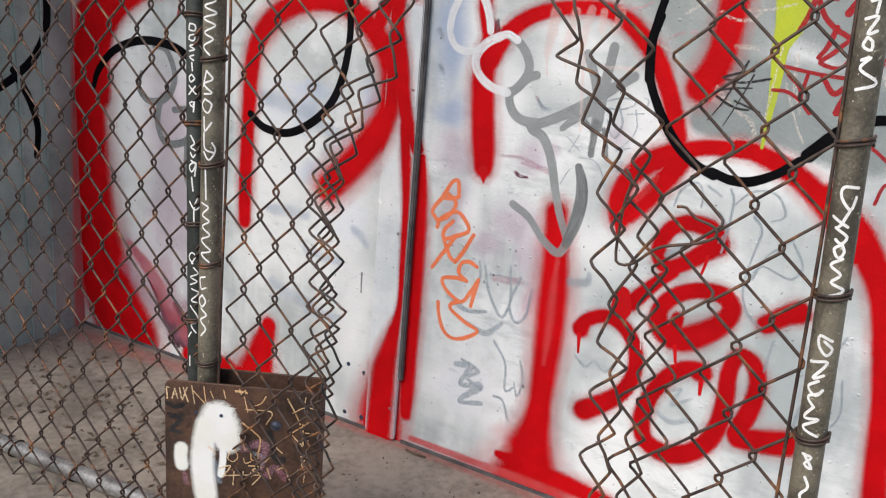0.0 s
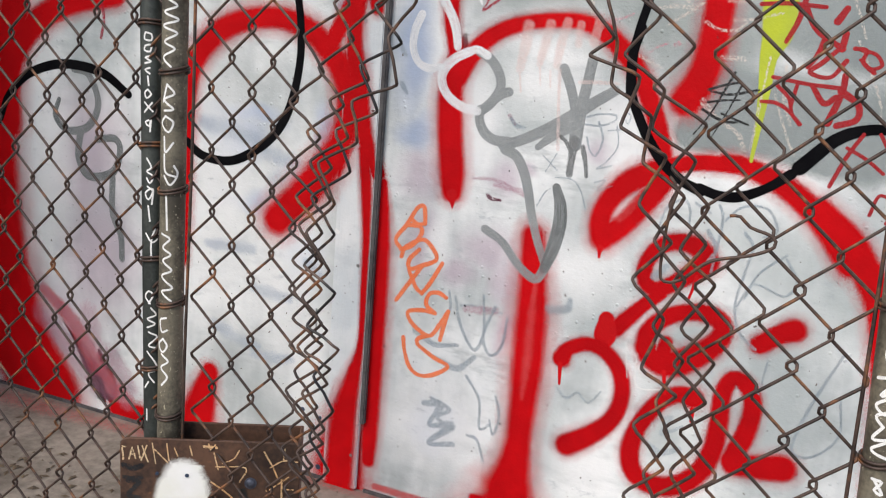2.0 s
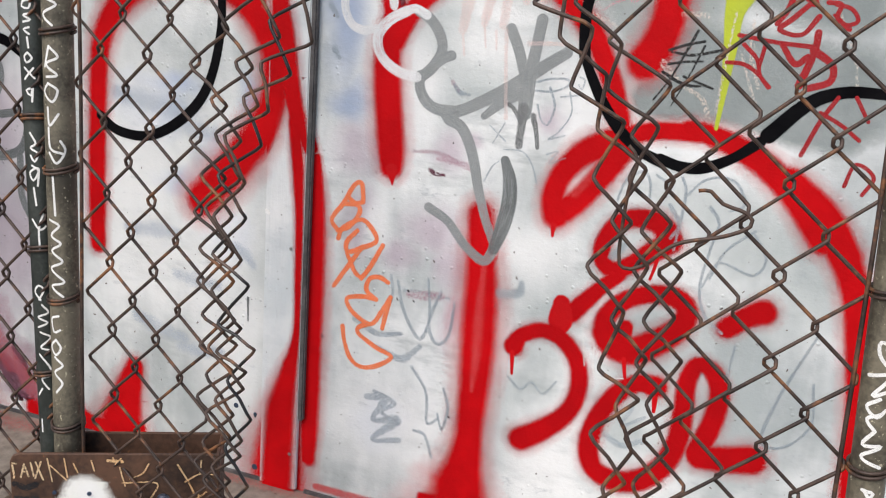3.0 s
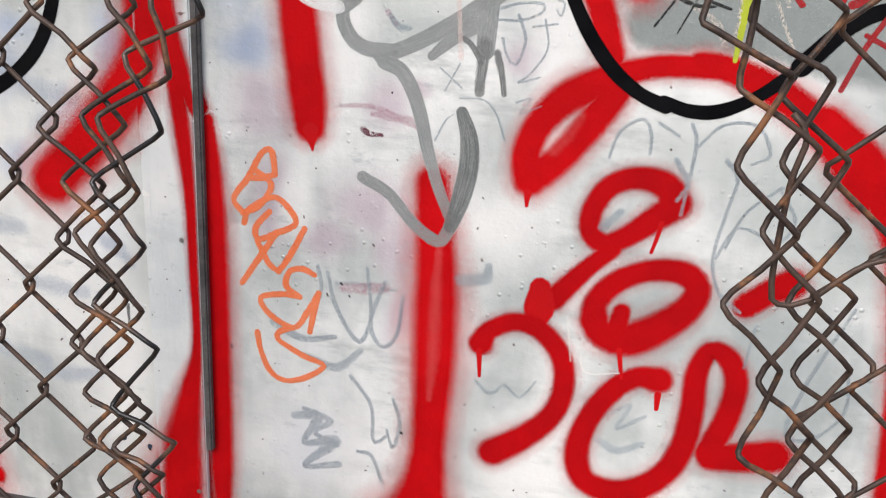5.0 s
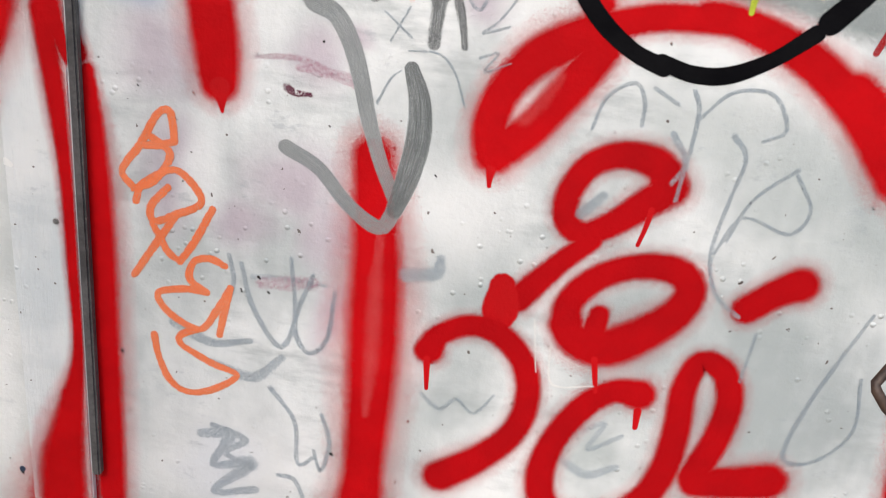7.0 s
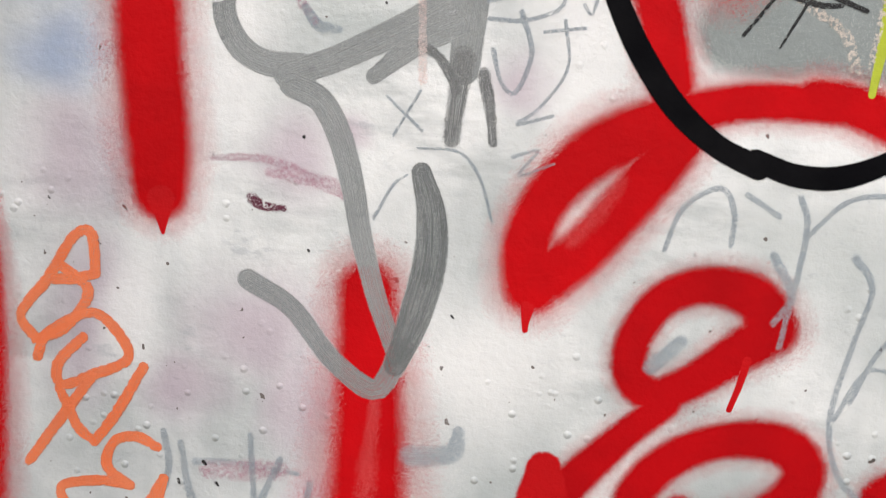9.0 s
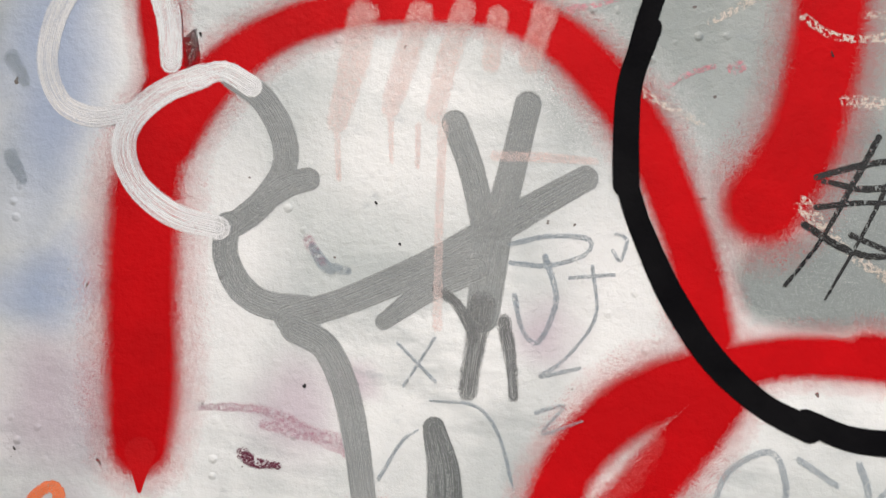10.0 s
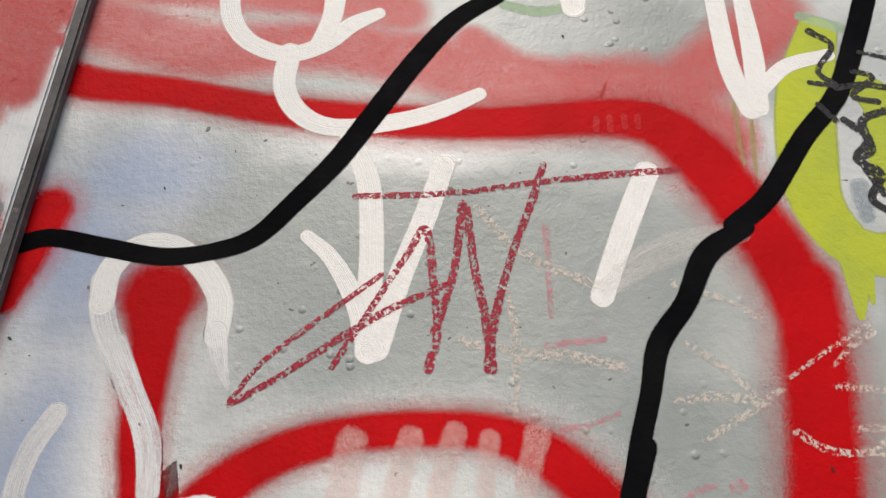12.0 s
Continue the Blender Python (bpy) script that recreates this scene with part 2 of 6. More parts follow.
# style: material, how far the film reaches beyond the stroke's own half width
STYLES = {
    "spray_red": (film_paint("red_spray", RED, RED_DEEP, 0.33, 0.07, 330, tail=0.42, gloss=0.1, rough=0.6), 2.4),
    "spray_soft": (film_paint("soft_red_spray", RED, RED_DEEP, 0.27, 0.07, 330, tail=0.45, gloss=0.1, rough=0.6), 2.55),
    "spray_deep": (film_paint("deep_red_spray", (0.47, 0.0016, 0.0045), (0.39, 0.0014, 0.004), 0.36, 0.07, 330, tail=0.36, gloss=0.1, rough=0.6), 2.25),
    "blot_red": (film_paint("red_spray_blot", RED, RED_DEEP, 0.75, 0.14, 90), 1.15),
    "wash_red": (film_paint("thin_red_spray", (0.6, 0.05, 0.05), (0.62, 0.1, 0.1), 0.35, 0.12, 30, 0.75), 1.5),
    "drip_red": (film_paint("red_drip", RED, RED_DEEP, 0.85, 0.08), 1.05),
    "black_paint": (film_paint("black_brush_paint", (0.004, 0.004, 0.005), (0.008, 0.008, 0.009), 0.9, 0.09, 70, rough=0.7, gloss=0.02), 1.06),
    "grey_paint": (film_paint("grey_brush_paint", (0.27, 0.29, 0.29), (0.33, 0.35, 0.35), 0.88, 0.09, 60, 0.95, bristle=0.22), 1.06),
    "dark_grey": (film_paint("dark_grey_brush_paint", (0.15, 0.165, 0.165), (0.22, 0.235, 0.235), 0.86, 0.12, 60, 0.97, None, 0.32), 1.06),
    "dry_grey": (film_paint("dry_grey_brush", (0.2, 0.21, 0.21), None, 0.5, 0.4, 60, 0.9, None, 0.6), 1.1),
    "white_paint": (film_paint("white_brush_paint", (0.92, 0.92, 0.9), (0.88, 0.89, 0.87), 0.88, 0.1, 60, bristle=0.02), 1.06),
    "white_streak": (film_paint("streaky_white_brush", (0.9, 0.9, 0.9), (0.8, 0.82, 0.83), 0.86, 0.12, 60, 1.0, None, 0.34), 1.06),
    "white_wash": (film_paint("thin_white_wash", (0.78, 0.78, 0.75), None, 0.6, 0.2, 40, 0.6, None, 0.4), 1.1),
    "orange_paint": (film_paint("orange_marker", (1.0, 0.28, 0.125), (0.97, 0.23, 0.09), 0.72, 0.55, 170, 1.0, None, 0.12), 1.1),
    "crayon_red": (film_paint("dark_red_crayon", (0.4, 0.025, 0.05), (0.32, 0.02, 0.04), 0.62, 0.5, 210, 0.95, (0.4, 0.53)), 1.25),
    "crayon_pink": (film_paint("pink_crayon", (0.8, 0.3, 0.36), None, 0.5, 0.4, 150, 0.6, (0.4, 0.6)), 1.2),
    "pink_wash": (film_paint("pale_pink_wash", (0.86, 0.62, 0.57), (0.84, 0.68, 0.64), 0.55, 0.3, 60, 0.34), 1.5),
    "chalk": (film_paint("cream_chalk", (0.76, 0.7, 0.62), (0.7, 0.62, 0.55), 0.4, 0.6, 120, 0.75, (0.44, 0.56)), 1.25),
    "chalk_ochre": (film_paint("ochre_run", (0.5, 0.36, 0.1), (0.42, 0.3, 0.1), 0.5, 0.3, 90, 0.6), 1.2),
    "scratch": (film_paint("pale_scratch", (0.85, 0.85, 0.82), None, 0.5, 0.4, 200, 0.7), 1.2),
    "charcoal": (film_paint("black_crayon", (0.02, 0.02, 0.022), (0.04, 0.04, 0.04), 0.6, 0.5, 170, 0.92, (0.33, 0.48)), 1.15),
    "ghost": (film_paint("faded_marker", (0.3, 0.37, 0.43), (0.4, 0.46, 0.5), 0.5, 0.4, 60, 0.6, (0.25, 0.5), 0.3), 1.2),
    "blue_smear": (film_paint("blue_grey_smear", (0.36, 0.43, 0.53), (0.46, 0.52, 0.58), 0.1, 0.5, 26, 0.5), 1.7),
    "floor_red": (film_paint("faint_red_overspray", (0.5, 0.06, 0.06), (0.46, 0.09, 0.08), 0.1, 0.3, 40, 0.3), 1.6),
    "red_gap": (film_paint("thin_gap_in_red_spray", (0.72, 0.2, 0.2), (0.7, 0.14, 0.14), 0.05, 0.35, 40, 0.22), 2.6),
    "maroon": (film_paint("maroon_smear", (0.16, 0.04, 0.07), None, 0.4, 0.6, 120, 0.9, (0.4, 0.5)), 1.2),
    "maroon_wash": (film_paint("thin_maroon_smear", (0.42, 0.16, 0.24), (0.5, 0.26, 0.33), 0.3, 0.5, 50, 0.5, (0.3, 0.6)), 1.3),
    "yellow_paint": (film_paint("yellow_green_paint", (0.5, 0.57, 0.04), (0.42, 0.5, 0.06), 0.9, 0.08, 30), 1.05),
    "green_wash": (film_paint("pale_green_wash", (0.4, 0.56, 0.36), None, 0.6, 0.2, 40, 0.7), 1.1),
    "red_marker": (film_paint("red_marker", (0.46, 0.025, 0.03), (0.4, 0.02, 0.025), 0.86, 0.2, 110, 0.95, None, 0.12), 1.1),
    "halo_white": (film_paint("white_fill_spray", (0.9, 0.9, 0.89), (0.85, 0.86, 0.86), 0.1, 0.12, 18, 0.42), 1.0),
    "flat_grey": (film_paint("flat_grey_paint", (0.25, 0.285, 0.28), (0.3, 0.335, 0.33), 0.5, 0.2, 12, 0.95), 1.25),
}
WALL = wall_paint("white_gloss_paint", (0.42, 0.465, 0.465), (0.85, 0.87, 0.86), SPRAY_AND_SHADE)
SIDE_WALL = wall_paint("grey_green_paint", (0.21, 0.27, 0.25), (0.36, 0.42, 0.39))
PLANK = wall_paint("painted_plank", (0.62, 0.67, 0.69), (0.86, 0.87, 0.86), wood=1.2)
DARK_STEEL = solid("weathered_dark_steel", (0.05, 0.046, 0.048), (0.12, 0.115, 0.115), 14, 0.68, 0.0, 0.3, 0.001, (0.16, 0.13, 0.125), 0.62, 0.72)
CONCRETE = solid("dirty_concrete", (0.13, 0.11, 0.088), (0.3, 0.26, 0.215), 3.5, 0.9, 0, 0.8, 0.004, (0.09, 0.08, 0.07), 0.62, 0.74, 22)
WIRE = solid("rusty_wire", (0.022, 0.013, 0.010), (0.075, 0.046, 0.033), 30, 0.55, 0.1, 0.5, 0.0006, (0.21, 0.088, 0.034), 0.52, 0.66, 26)
TARRED = solid("tarred_rusty_wire", (0.006, 0.006, 0.007), (0.012, 0.011, 0.012), 40, 0.3, 0.0, 0.6, 0.0008, (0.085, 0.048, 0.032), 0.5, 0.56, 15)
PIPE = solid("galvanised_pipe", (0.06, 0.052, 0.037), (0.19, 0.168, 0.12), 16, 0.55, 0.15, 0.5, 0.001, (0.46, 0.42, 0.3), 0.62, 0.68, 170)
PIPE_DARK = solid("dark_painted_pipe", (0.022, 0.027, 0.024), (0.06, 0.068, 0.06), 12, 0.5, 0.3, 0.4, 0.0008, (0.2, 0.19, 0.16), 0.66, 0.74, 120)
RAIL = solid("worn_steel_pipe", (0.12, 0.115, 0.11), (0.34, 0.34, 0.33), 9, 0.35, 0.3, 0.3, 0.0008, (0.12, 0.08, 0.06), 0.58, 0.7, 40)
RUST = solid("rusted_steel", (0.035, 0.02, 0.014), (0.12, 0.06, 0.035), 9, 0.7, 0.15, 0.7, 0.0015, (0.3, 0.13, 0.05), 0.63, 0.75, 45)
SCREW = solid("zinc_screw", (0.3, 0.3, 0.3), (0.55, 0.55, 0.54), 60, 0.4, 0.8)
BOLT = solid("blue_grey_bolt", (0.05, 0.06, 0.08), (0.12, 0.13, 0.17), 60, 0.5, 0.5)
INK = film_paint("white_paint_pen", (0.85, 0.85, 0.82), None, 0.85, 0.25, 200, 0.95)
SCRATCH = film_paint("bright_scratch", (0.75, 0.58, 0.36), (0.7, 0.42, 0.2), 0.6, 0.5, 250, 0.9, (0.3, 0.5))
SPLASH = film_paint("white_spray_patch", (0.86, 0.86, 0.83), (0.8, 0.8, 0.72), 0.55, 0.1, 200)
LEAF = solid("dry_leaf", (0.06, 0.045, 0.03), (0.14, 0.1, 0.06), 40, 0.8)
PAPER = solid("blue_white_sticker", (0.7, 0.75, 0.8), (0.8, 0.83, 0.85), 30, 0.6)
STICKER_INK = solid("dark_sticker_ink", (0.02, 0.03, 0.06), (0.03, 0.05, 0.09), 30, 0.6)


# ---- mesh helpers ----
def part(name, bm, mat, parent=None, label=""):
    me = bpy.data.meshes.new(name)
    bm.to_mesh(me)
    bm.free()
    me.materials.append(mat)
    ob = new(name, me)
    ob.parent = parent
    if label:
        ob["label"] = label
    return ob


def box(bm, x0, x1, y0, y1, z0, z1, bevel=0.0):
    r = bmesh.ops.create_cube(bm, size=1.0, matrix=Matrix.Translation(((x0 + x1) / 2, (y0 + y1) / 2, (z0 + z1) / 2)) @ Matrix.Diagonal((x1 - x0, y1 - y0, z1 - z0, 1)))
    if bevel:
        bmesh.ops.bevel(bm, geom=list({e for v in r["verts"] for e in v.link_edges}), offset=bevel, segments=2, affect="EDGES")
    return r["verts"]


def spline(points, step):
    """Points of a smooth curve through the given ones (tuples of any length), about step apart in their first two numbers."""
    p = [np.array(q, float) for q in points]
    p = [2 * p[0] - p[1]] + p + [2 * p[-1] - p[-2]]
    out = []
    for a, b, c, d in zip(p, p[1:], p[2:], p[3:]):
        n = max(2, int(np.linalg.norm((c - b)[:2]) / step))
        for i in range(n):
            s = i / n
            out.append(0.5 * (2 * b + (c - a) * s + (2 * a - 5 * b + 4 * c - d) * s * s + (3 * b - a - 3 * c + d) * s ** 3))
    return out + [p[-2]]


def tube(bm, path, radius, sides=8, cap=True):
    """A round bar along a path of vectors."""
    rings, side = [], None
    for i, p in enumerate(path):
        ahead = (path[min(i + 1, len(path) - 1)] - path[max(i - 1, 0)]).normalized()
        if side is None:
            side = ahead.orthogonal().normalized()
        side = (side - ahead * side.dot(ahead)).normalized()
        up = ahead.cross(side)
        rings.append([bm.verts.new(p + radius * (math.cos(a) * side + math.sin(a) * up)) for a in (2 * math.pi * k / sides for k in range(sides))])
    for a, b in zip(rings, rings[1:]):
        for k in range(sides):
            bm.faces.new((a[k], a[(k + 1) % sides], b[(k + 1) % sides], b[k])).smooth = True
    if cap:
        bm.faces.new(rings[0][::-1])
        bm.faces.new(rings[-1])


def ribbon(bm, points, reach, lay):
    """A flat film of paint along a smooth line of (a, b, width), with round ends. lay turns (a, b, rise) into a point of the surface.
    It rises a hair along its length, so that a line may cross itself. UV: length in widths, and 1 on the middle line, 0 and 2 on the edges."""
    uv = bm.loops.layers.uv.verify()
    line = spline(points, max(0.003, min(q[2] for q in points) * 0.3))
    n, run, rows = len(line), 0.0, []
    mean = sum(q[2] for q in line) / n
    cols = (-1.0, -0.6, 0.0, 0.6, 1.0)
    for i, q in enumerate(line):
        d = line[min(i + 1, n - 1)][:2] - line[max(i - 1, 0)][:2]
        d = d / (np.linalg.norm(d) + 1e-9)
        if i:
            run += float(np.linalg.norm(q[:2] - line[i - 1][:2]))
        half = max(q[2], 0.0005) / 2 * reach
        rows.append((run / mean, [(bm.verts.new(lay(q[0] - d[1] * half * c, q[1] + d[0] * half * c, 1.5e-6 * i / n)), 1 + c) for c in cols]))
        if i in (0, n - 1):
            # round end: rings of a half disc
            sign = -1 if i == 0 else 1
            inner = None
            steps = 8
            for rr in (0.6, 1.0):
                ring = []
                for k in range(steps + 1):
                    a = math.pi * k / steps
                    ax_, ay_ = math.cos(a), math.sin(a) * sign
                    ring.append((bm.verts.new(lay(q[0] + half * rr * (-d[1] * ax_ + d[0] * ay_), q[1] + half * rr * (d[0] * ax_ + d[1] * ay_), 1.5e-6 * i / n)), rr, ax_))
                if inner is None:
                    mid = bm.verts.new(lay(q[0], q[1], 1.5e-6 * i / n))
                    for s, t in zip(ring, ring[1:]):
                        f = bm.faces.new((mid, s[0], t[0]))
                        for lp in f.loops:
                            lp[uv].uv = (run / mean, 1.0 if lp.vert is mid else 1 + rr)
                else:
                    for s, t, u, w in zip(inner, inner[1:], ring[1:], ring):
                        f = bm.faces.new((s[0], t[0], u[0], w[0]))
                        for lp, v in zip(f.loops, (0.6, 0.6, 1.0, 1.0)):
                            lp[uv].uv = (run / mean, 1 + v)
                inner = ring
    for (u0, a), (u1, b) in zip(rows, rows[1:]):
        for k in range(4):
            f = bm.faces.new((a[k][0], a[k + 1][0], b[k + 1][0], b[k][0]))
            for lp, (u, v) in zip(f.loops, ((u0, a[k][1]), (u0, a[k + 1][1]), (u1, b[k + 1][1]), (u1, b[k][1]))):
                lp[uv].uv = (u, v)


# ---- setting ----
bm = bmesh.new()
box(bm, -40, 40, -40, 40, -0.3, 0.0)
ground = tagged(part("ground", bm, CONCRETE), "stained grey concrete ground with dirt", "ground", kind="structure")

bm = bmesh.new()
box(bm, -1.14, 3.2, 0.0, 0.12, 0.0, 3.4)
wall = tagged(part("wall_back", bm, WALL), "white painted steel hoarding covered in red graffiti", "wall", kind="structure")
bm = bmesh.new()
box(bm, -1.25, -1.115, -0.78, 0.0, 0.0, 3.4)
wall_side = tagged(part("wall_side", bm, SIDE_WALL), "grey green painted side wall with black paint lines", "wall", kind="structure")

# plank and steel edge over the joint of the wall's sheets
bm = bmesh.new()
box(bm, -0.088, -0.0045, -0.012, -0.0005, 0.004, 3.4, 0.002)
plank = tagged(part("joint_plank", bm, PLANK), "painted wooden plank screwed over the wall joint", "plank", kind="structure")
bm = bmesh.new()
box(bm, -0.004, 0.0075, -0.0135, -0.0005, 0.165, 3.4, 0.0025)
edge = tagged(part("joint_edge", bm, DARK_STEEL), "dark weathered steel edge along the joint", "trim", kind="structure")
# thin dark strips that stand in for the shadow gap at the wall's foot
bm = bmesh.new()
box(bm, -1.114, -0.089, -0.006, -0.0005, 0.0, 0.007)
box(bm, 0.013, 3.2, -0.006, -0.0005, 0.0, 0.007)
tagged(part("foot_shade_strip", bm, DARK_STEEL), "dark strip standing in for the shaded gap under the wall", "trim", kind="structure")

# ---- paint on the walls ----
LABELS = {
    "red_upper": "red spray outline", "red_glyph": "red spray characters with drips", "black_edge": "thick black brushed line",
    "black_loop": "black brushed loop", "black_upper": "black brushed curve", "grey_ring": "translucent grey brushed tag", "white_ring": "streaky white brushed loop",
    "white_upper": "white brushed strokes", "crayon": "dark red crayon tag", "orange": "orange marker tag", "yellow": "yellow green paint patch",
    "hash": "black crayon hatching", "red_tag": "red marker tag", "chalk": "cream chalk scribbles", "pink_wash": "pale pink paint runs",
}
strokes = []


def paint(tag, style, layer, line):
    """One stroke of a tag on the back wall: (x, z, width) along it."""
    strokes.append((layer, len(strokes), tag, style, line, wall))


def side_paint(tag, style, layer, line):
    """One stroke on the side wall: (y, z, width) along it."""
    strokes.append((layer, len(strokes), tag, style, line, wall_side))


def floor_paint(tag, style, layer, line):
    """Overspray on the ground: (x, y, width) along it."""
    strokes.append((layer, len(strokes), tag, style, line, ground))


paint("panel_grey", "flat_grey", 0, [(0.693, 0.890, 0.0753), (0.796, 0.880, 0.0996), (0.886, 0.864, 0.0962)])
paint("panel_grey", "flat_grey", 0, [(0.652, 0.948, 0.1035), (0.751, 0.932, 0.1364), (0.823, 0.922, 0.1507), (0.893, 0.913, 0.1559)])
paint("panel_grey", "flat_grey", 0, [(0.743, 1.090, 0.1312), (0.866, 1.066, 0.151)])
paint("red_upper", "spray_red", 3, [(-0.107, 1.367, 0.0352), (-0.046, 1.352, 0.0345), (0.018, 1.329, 0.0304), (0.096, 1.324, 0.0269), (0.187, 1.312, 0.0267), (0.294, 1.308, 0.0285), (0.387, 1.314, 0.03), (0.458, 1.324, 0.0349), (0.504, 1.321, 0.0398), (0.540, 1.294, 0.0464), (0.572, 1.249, 0.0444), (0.599, 1.207, 0.0455), (0.615, 1.157, 0.0406), (0.620, 1.105, 0.0387), (0.618, 1.064, 0.0376), (0.614, 1.018, 0.0361)])
paint("red_upper_wash", "wash_red", 2, [(0.008, 1.395, 0.0642), (0.114, 1.370, 0.0614), (0.219, 1.382, 0.0551), (0.319, 1.369, 0.0639), (0.386, 1.350, 0.0578), (0.473, 1.350, 0.0463)])
paint("red_upper_wash", "wash_red", 2, [(0.501, 1.341, 0.0558), (0.559, 1.384, 0.0628), (0.611, 1.441, 0.0652)])
paint("red_upper_wash", "wash_red", 2, [(0.020, 1.440, 0.0546), (0.182, 1.437, 0.0466), (0.285, 1.423, 0.0448)])
paint("red_upper_wash", "wash_red", 2, [(0.348, 1.395, 0.0324), (0.386, 1.368, 0.0374), (0.435, 1.359, 0.0414)])
paint("red_strip_top", "wash_red", 2, [(-0.092, 1.403, 0.0419), (-0.044, 1.386, 0.0411), (-0.013, 1.394, 0.0355)])
paint("red_corner", "spray_red", 2, [(0.020, 1.205, 0.0352), (0.012, 1.182, 0.0397), (0.008, 1.152, 0.0336), (0.005, 1.127, 0.024)])
paint("red_plank", "spray_red", 3, [(-0.026, 1.167, 0.0251), (-0.025, 1.126, 0.0399), (-0.021, 1.082, 0.0385), (-0.020, 1.049, 0.0283)])
paint("red_plank", "wash_red", 2, [(-0.011, 1.363, 0.0173), (-0.037, 1.359, 0.0284), (-0.070, 1.362, 0.029)])
paint("plank_mark", "grey_paint", 4, [(-0.063, 1.190, 0.018), (-0.039, 1.193, 0.0179), (-0.017, 1.197, 0.0154)])
paint("red_down", "spray_red", 3, [(0.125, 1.135, 0.0557), (0.127, 1.103, 0.0314), (0.127, 1.064, 0.0193), (0.133, 1.026, 0.0228), (0.142, 0.987, 0.0243)])
paint("red_down", "spray_red", 3, [(0.129, 1.108, 0.0317), (0.130, 1.063, 0.0292), (0.135, 1.019, 0.0267), (0.145, 0.985, 0.0262), (0.148, 0.951, 0.0388), (0.142, 0.899, 0.0464), (0.146, 0.841, 0.0484), (0.152, 0.793, 0.0489), (0.159, 0.746, 0.0484)])
paint("red_down", "spray_red", 3, [(0.155, 0.768, 0.0488), (0.158, 0.751, 0.0478), (0.160, 0.735, 0.0473), (0.162, 0.707, 0.0407)])
paint("red_down", "drip_red", 4, [(0.163, 0.701, 0.0256), (0.165, 0.684, 0.011), (0.166, 0.674, 0.0035)])
paint("red_arch", "spray_red", 3, [(0.156, 0.926, 0.0318), (0.171, 0.961, 0.0328), (0.195, 0.994, 0.0302), (0.235, 1.024, 0.0266), (0.284, 1.042, 0.0241), (0.334, 1.050, 0.0236), (0.384, 1.051, 0.0246), (0.427, 1.037, 0.0292), (0.466, 1.007, 0.0316), (0.497, 0.973, 0.0316), (0.522, 0.930, 0.0306), (0.543, 0.885, 0.0307), (0.555, 0.847, 0.0321), (0.559, 0.834, 0.0322)])
paint("red_vee", "spray_red", 3, [(.617, 1.183, .043), (.619, 1.114, .045), (.618, 1.05, .045), (.613, 1.0, .046), (.602, .962, .049), (.586, .932, .051)])
paint("red_ring", "spray_red", 3, [(0.669, 0.835, 0.0285), (0.694, 0.833, 0.0296), (0.736, 0.821, 0.0326), (0.789, 0.796, 0.0362), (0.843, 0.752, 0.0384), (0.897, 0.689, 0.0421)])
paint("red_ring", "spray_red", 3, [(0.831, 0.777, 0.0364), (0.893, 0.728, 0.038), (0.936, 0.666, 0.0382)])
paint("red_ring", "spray_red", 3, [(0.904, 0.707, 0.0424), (0.953, 0.624, 0.0395), (0.979, 0.523, 0.0386), (0.997, 0.417, 0.0352), (1.010, 0.305, 0.0364), (1.028, 0.190, 0.0422)])
paint("red_tail", "spray_red", 3, [(0.471, 0.665, 0.0438), (0.463, 0.696, 0.0363), (0.474, 0.735, 0.0347), (0.501, 0.771, 0.0383), (0.527, 0.789, 0.0409), (0.555, 0.805, 0.0353), (0.589, 0.819, 0.0282), (0.632, 0.829, 0.0262), (0.700, 0.831, 0.0262)])
paint("red_tail", "spray_red", 3, [(0.482, 0.673, 0.0398), (0.506, 0.695, 0.0358), (0.534, 0.733, 0.0363), (0.555, 0.765, 0.0368), (0.570, 0.790, 0.0358)])
paint("red_tail", "drip_red", 4, [(0.472, 0.646, 0.0081), (0.470, 0.632, 0.0051), (0.470, 0.627, 0.005)])
paint("red_mid", "spray_soft", 3, [(0.338, 0.645, 0.04389), (0.343, 0.594, 0.04757), (0.350, 0.523, 0.05565), (0.353, 0.448, 0.06237), (0.355, 0.368, 0.06038), (0.354, 0.283, 0.05292), (0.353, 0.212, 0.05135), (0.348, 0.154, 0.06783), (0.342, 0.105, 0.1032)])
paint("red_mid", "spray_soft", 3, [(0.355, 0.210, 0.04914), (0.351, 0.132, 0.06993), (0.345, 0.067, 0.1268), (0.347, -0.006, 0.1978)])
paint("red_mid", "spray_soft", 3, [(0.269, 0.061, 0.01848), (0.347, 0.053, 0.05061), (0.449, 0.045, 0.04315), (0.541, 0.040, 0.02835)])
paint("red_seam", "spray_soft", 3, [(0.012, 0.703, 0.0143), (0.015, 0.630, 0.02743), (0.016, 0.530, 0.03731), (0.016, 0.407, 0.03926), (0.017, 0.273, 0.03809), (0.017, 0.145, 0.03614), (0.017, 0.077, 0.02951)])
paint("red_strip", "spray_soft", 3, [(-0.031, 0.767, 0.0233), (-0.021, 0.679, 0.02106), (-0.013, 0.584, 0.01704), (-0.012, 0.466, 0.01401), (-0.011, 0.354, 0.01436), (-0.021, 0.284, 0.03061), (-0.036, 0.200, 0.05632), (-0.053, 0.112, 0.08015), (-0.061, 0.031, 0.09631)])
paint("red_strip", "spray_soft", 3, [(-0.026, 0.285, 0.02392), (-0.035, 0.179, 0.05524), (-0.037, 0.085, 0.07533), (-0.040, 0.002, 0.09044)])
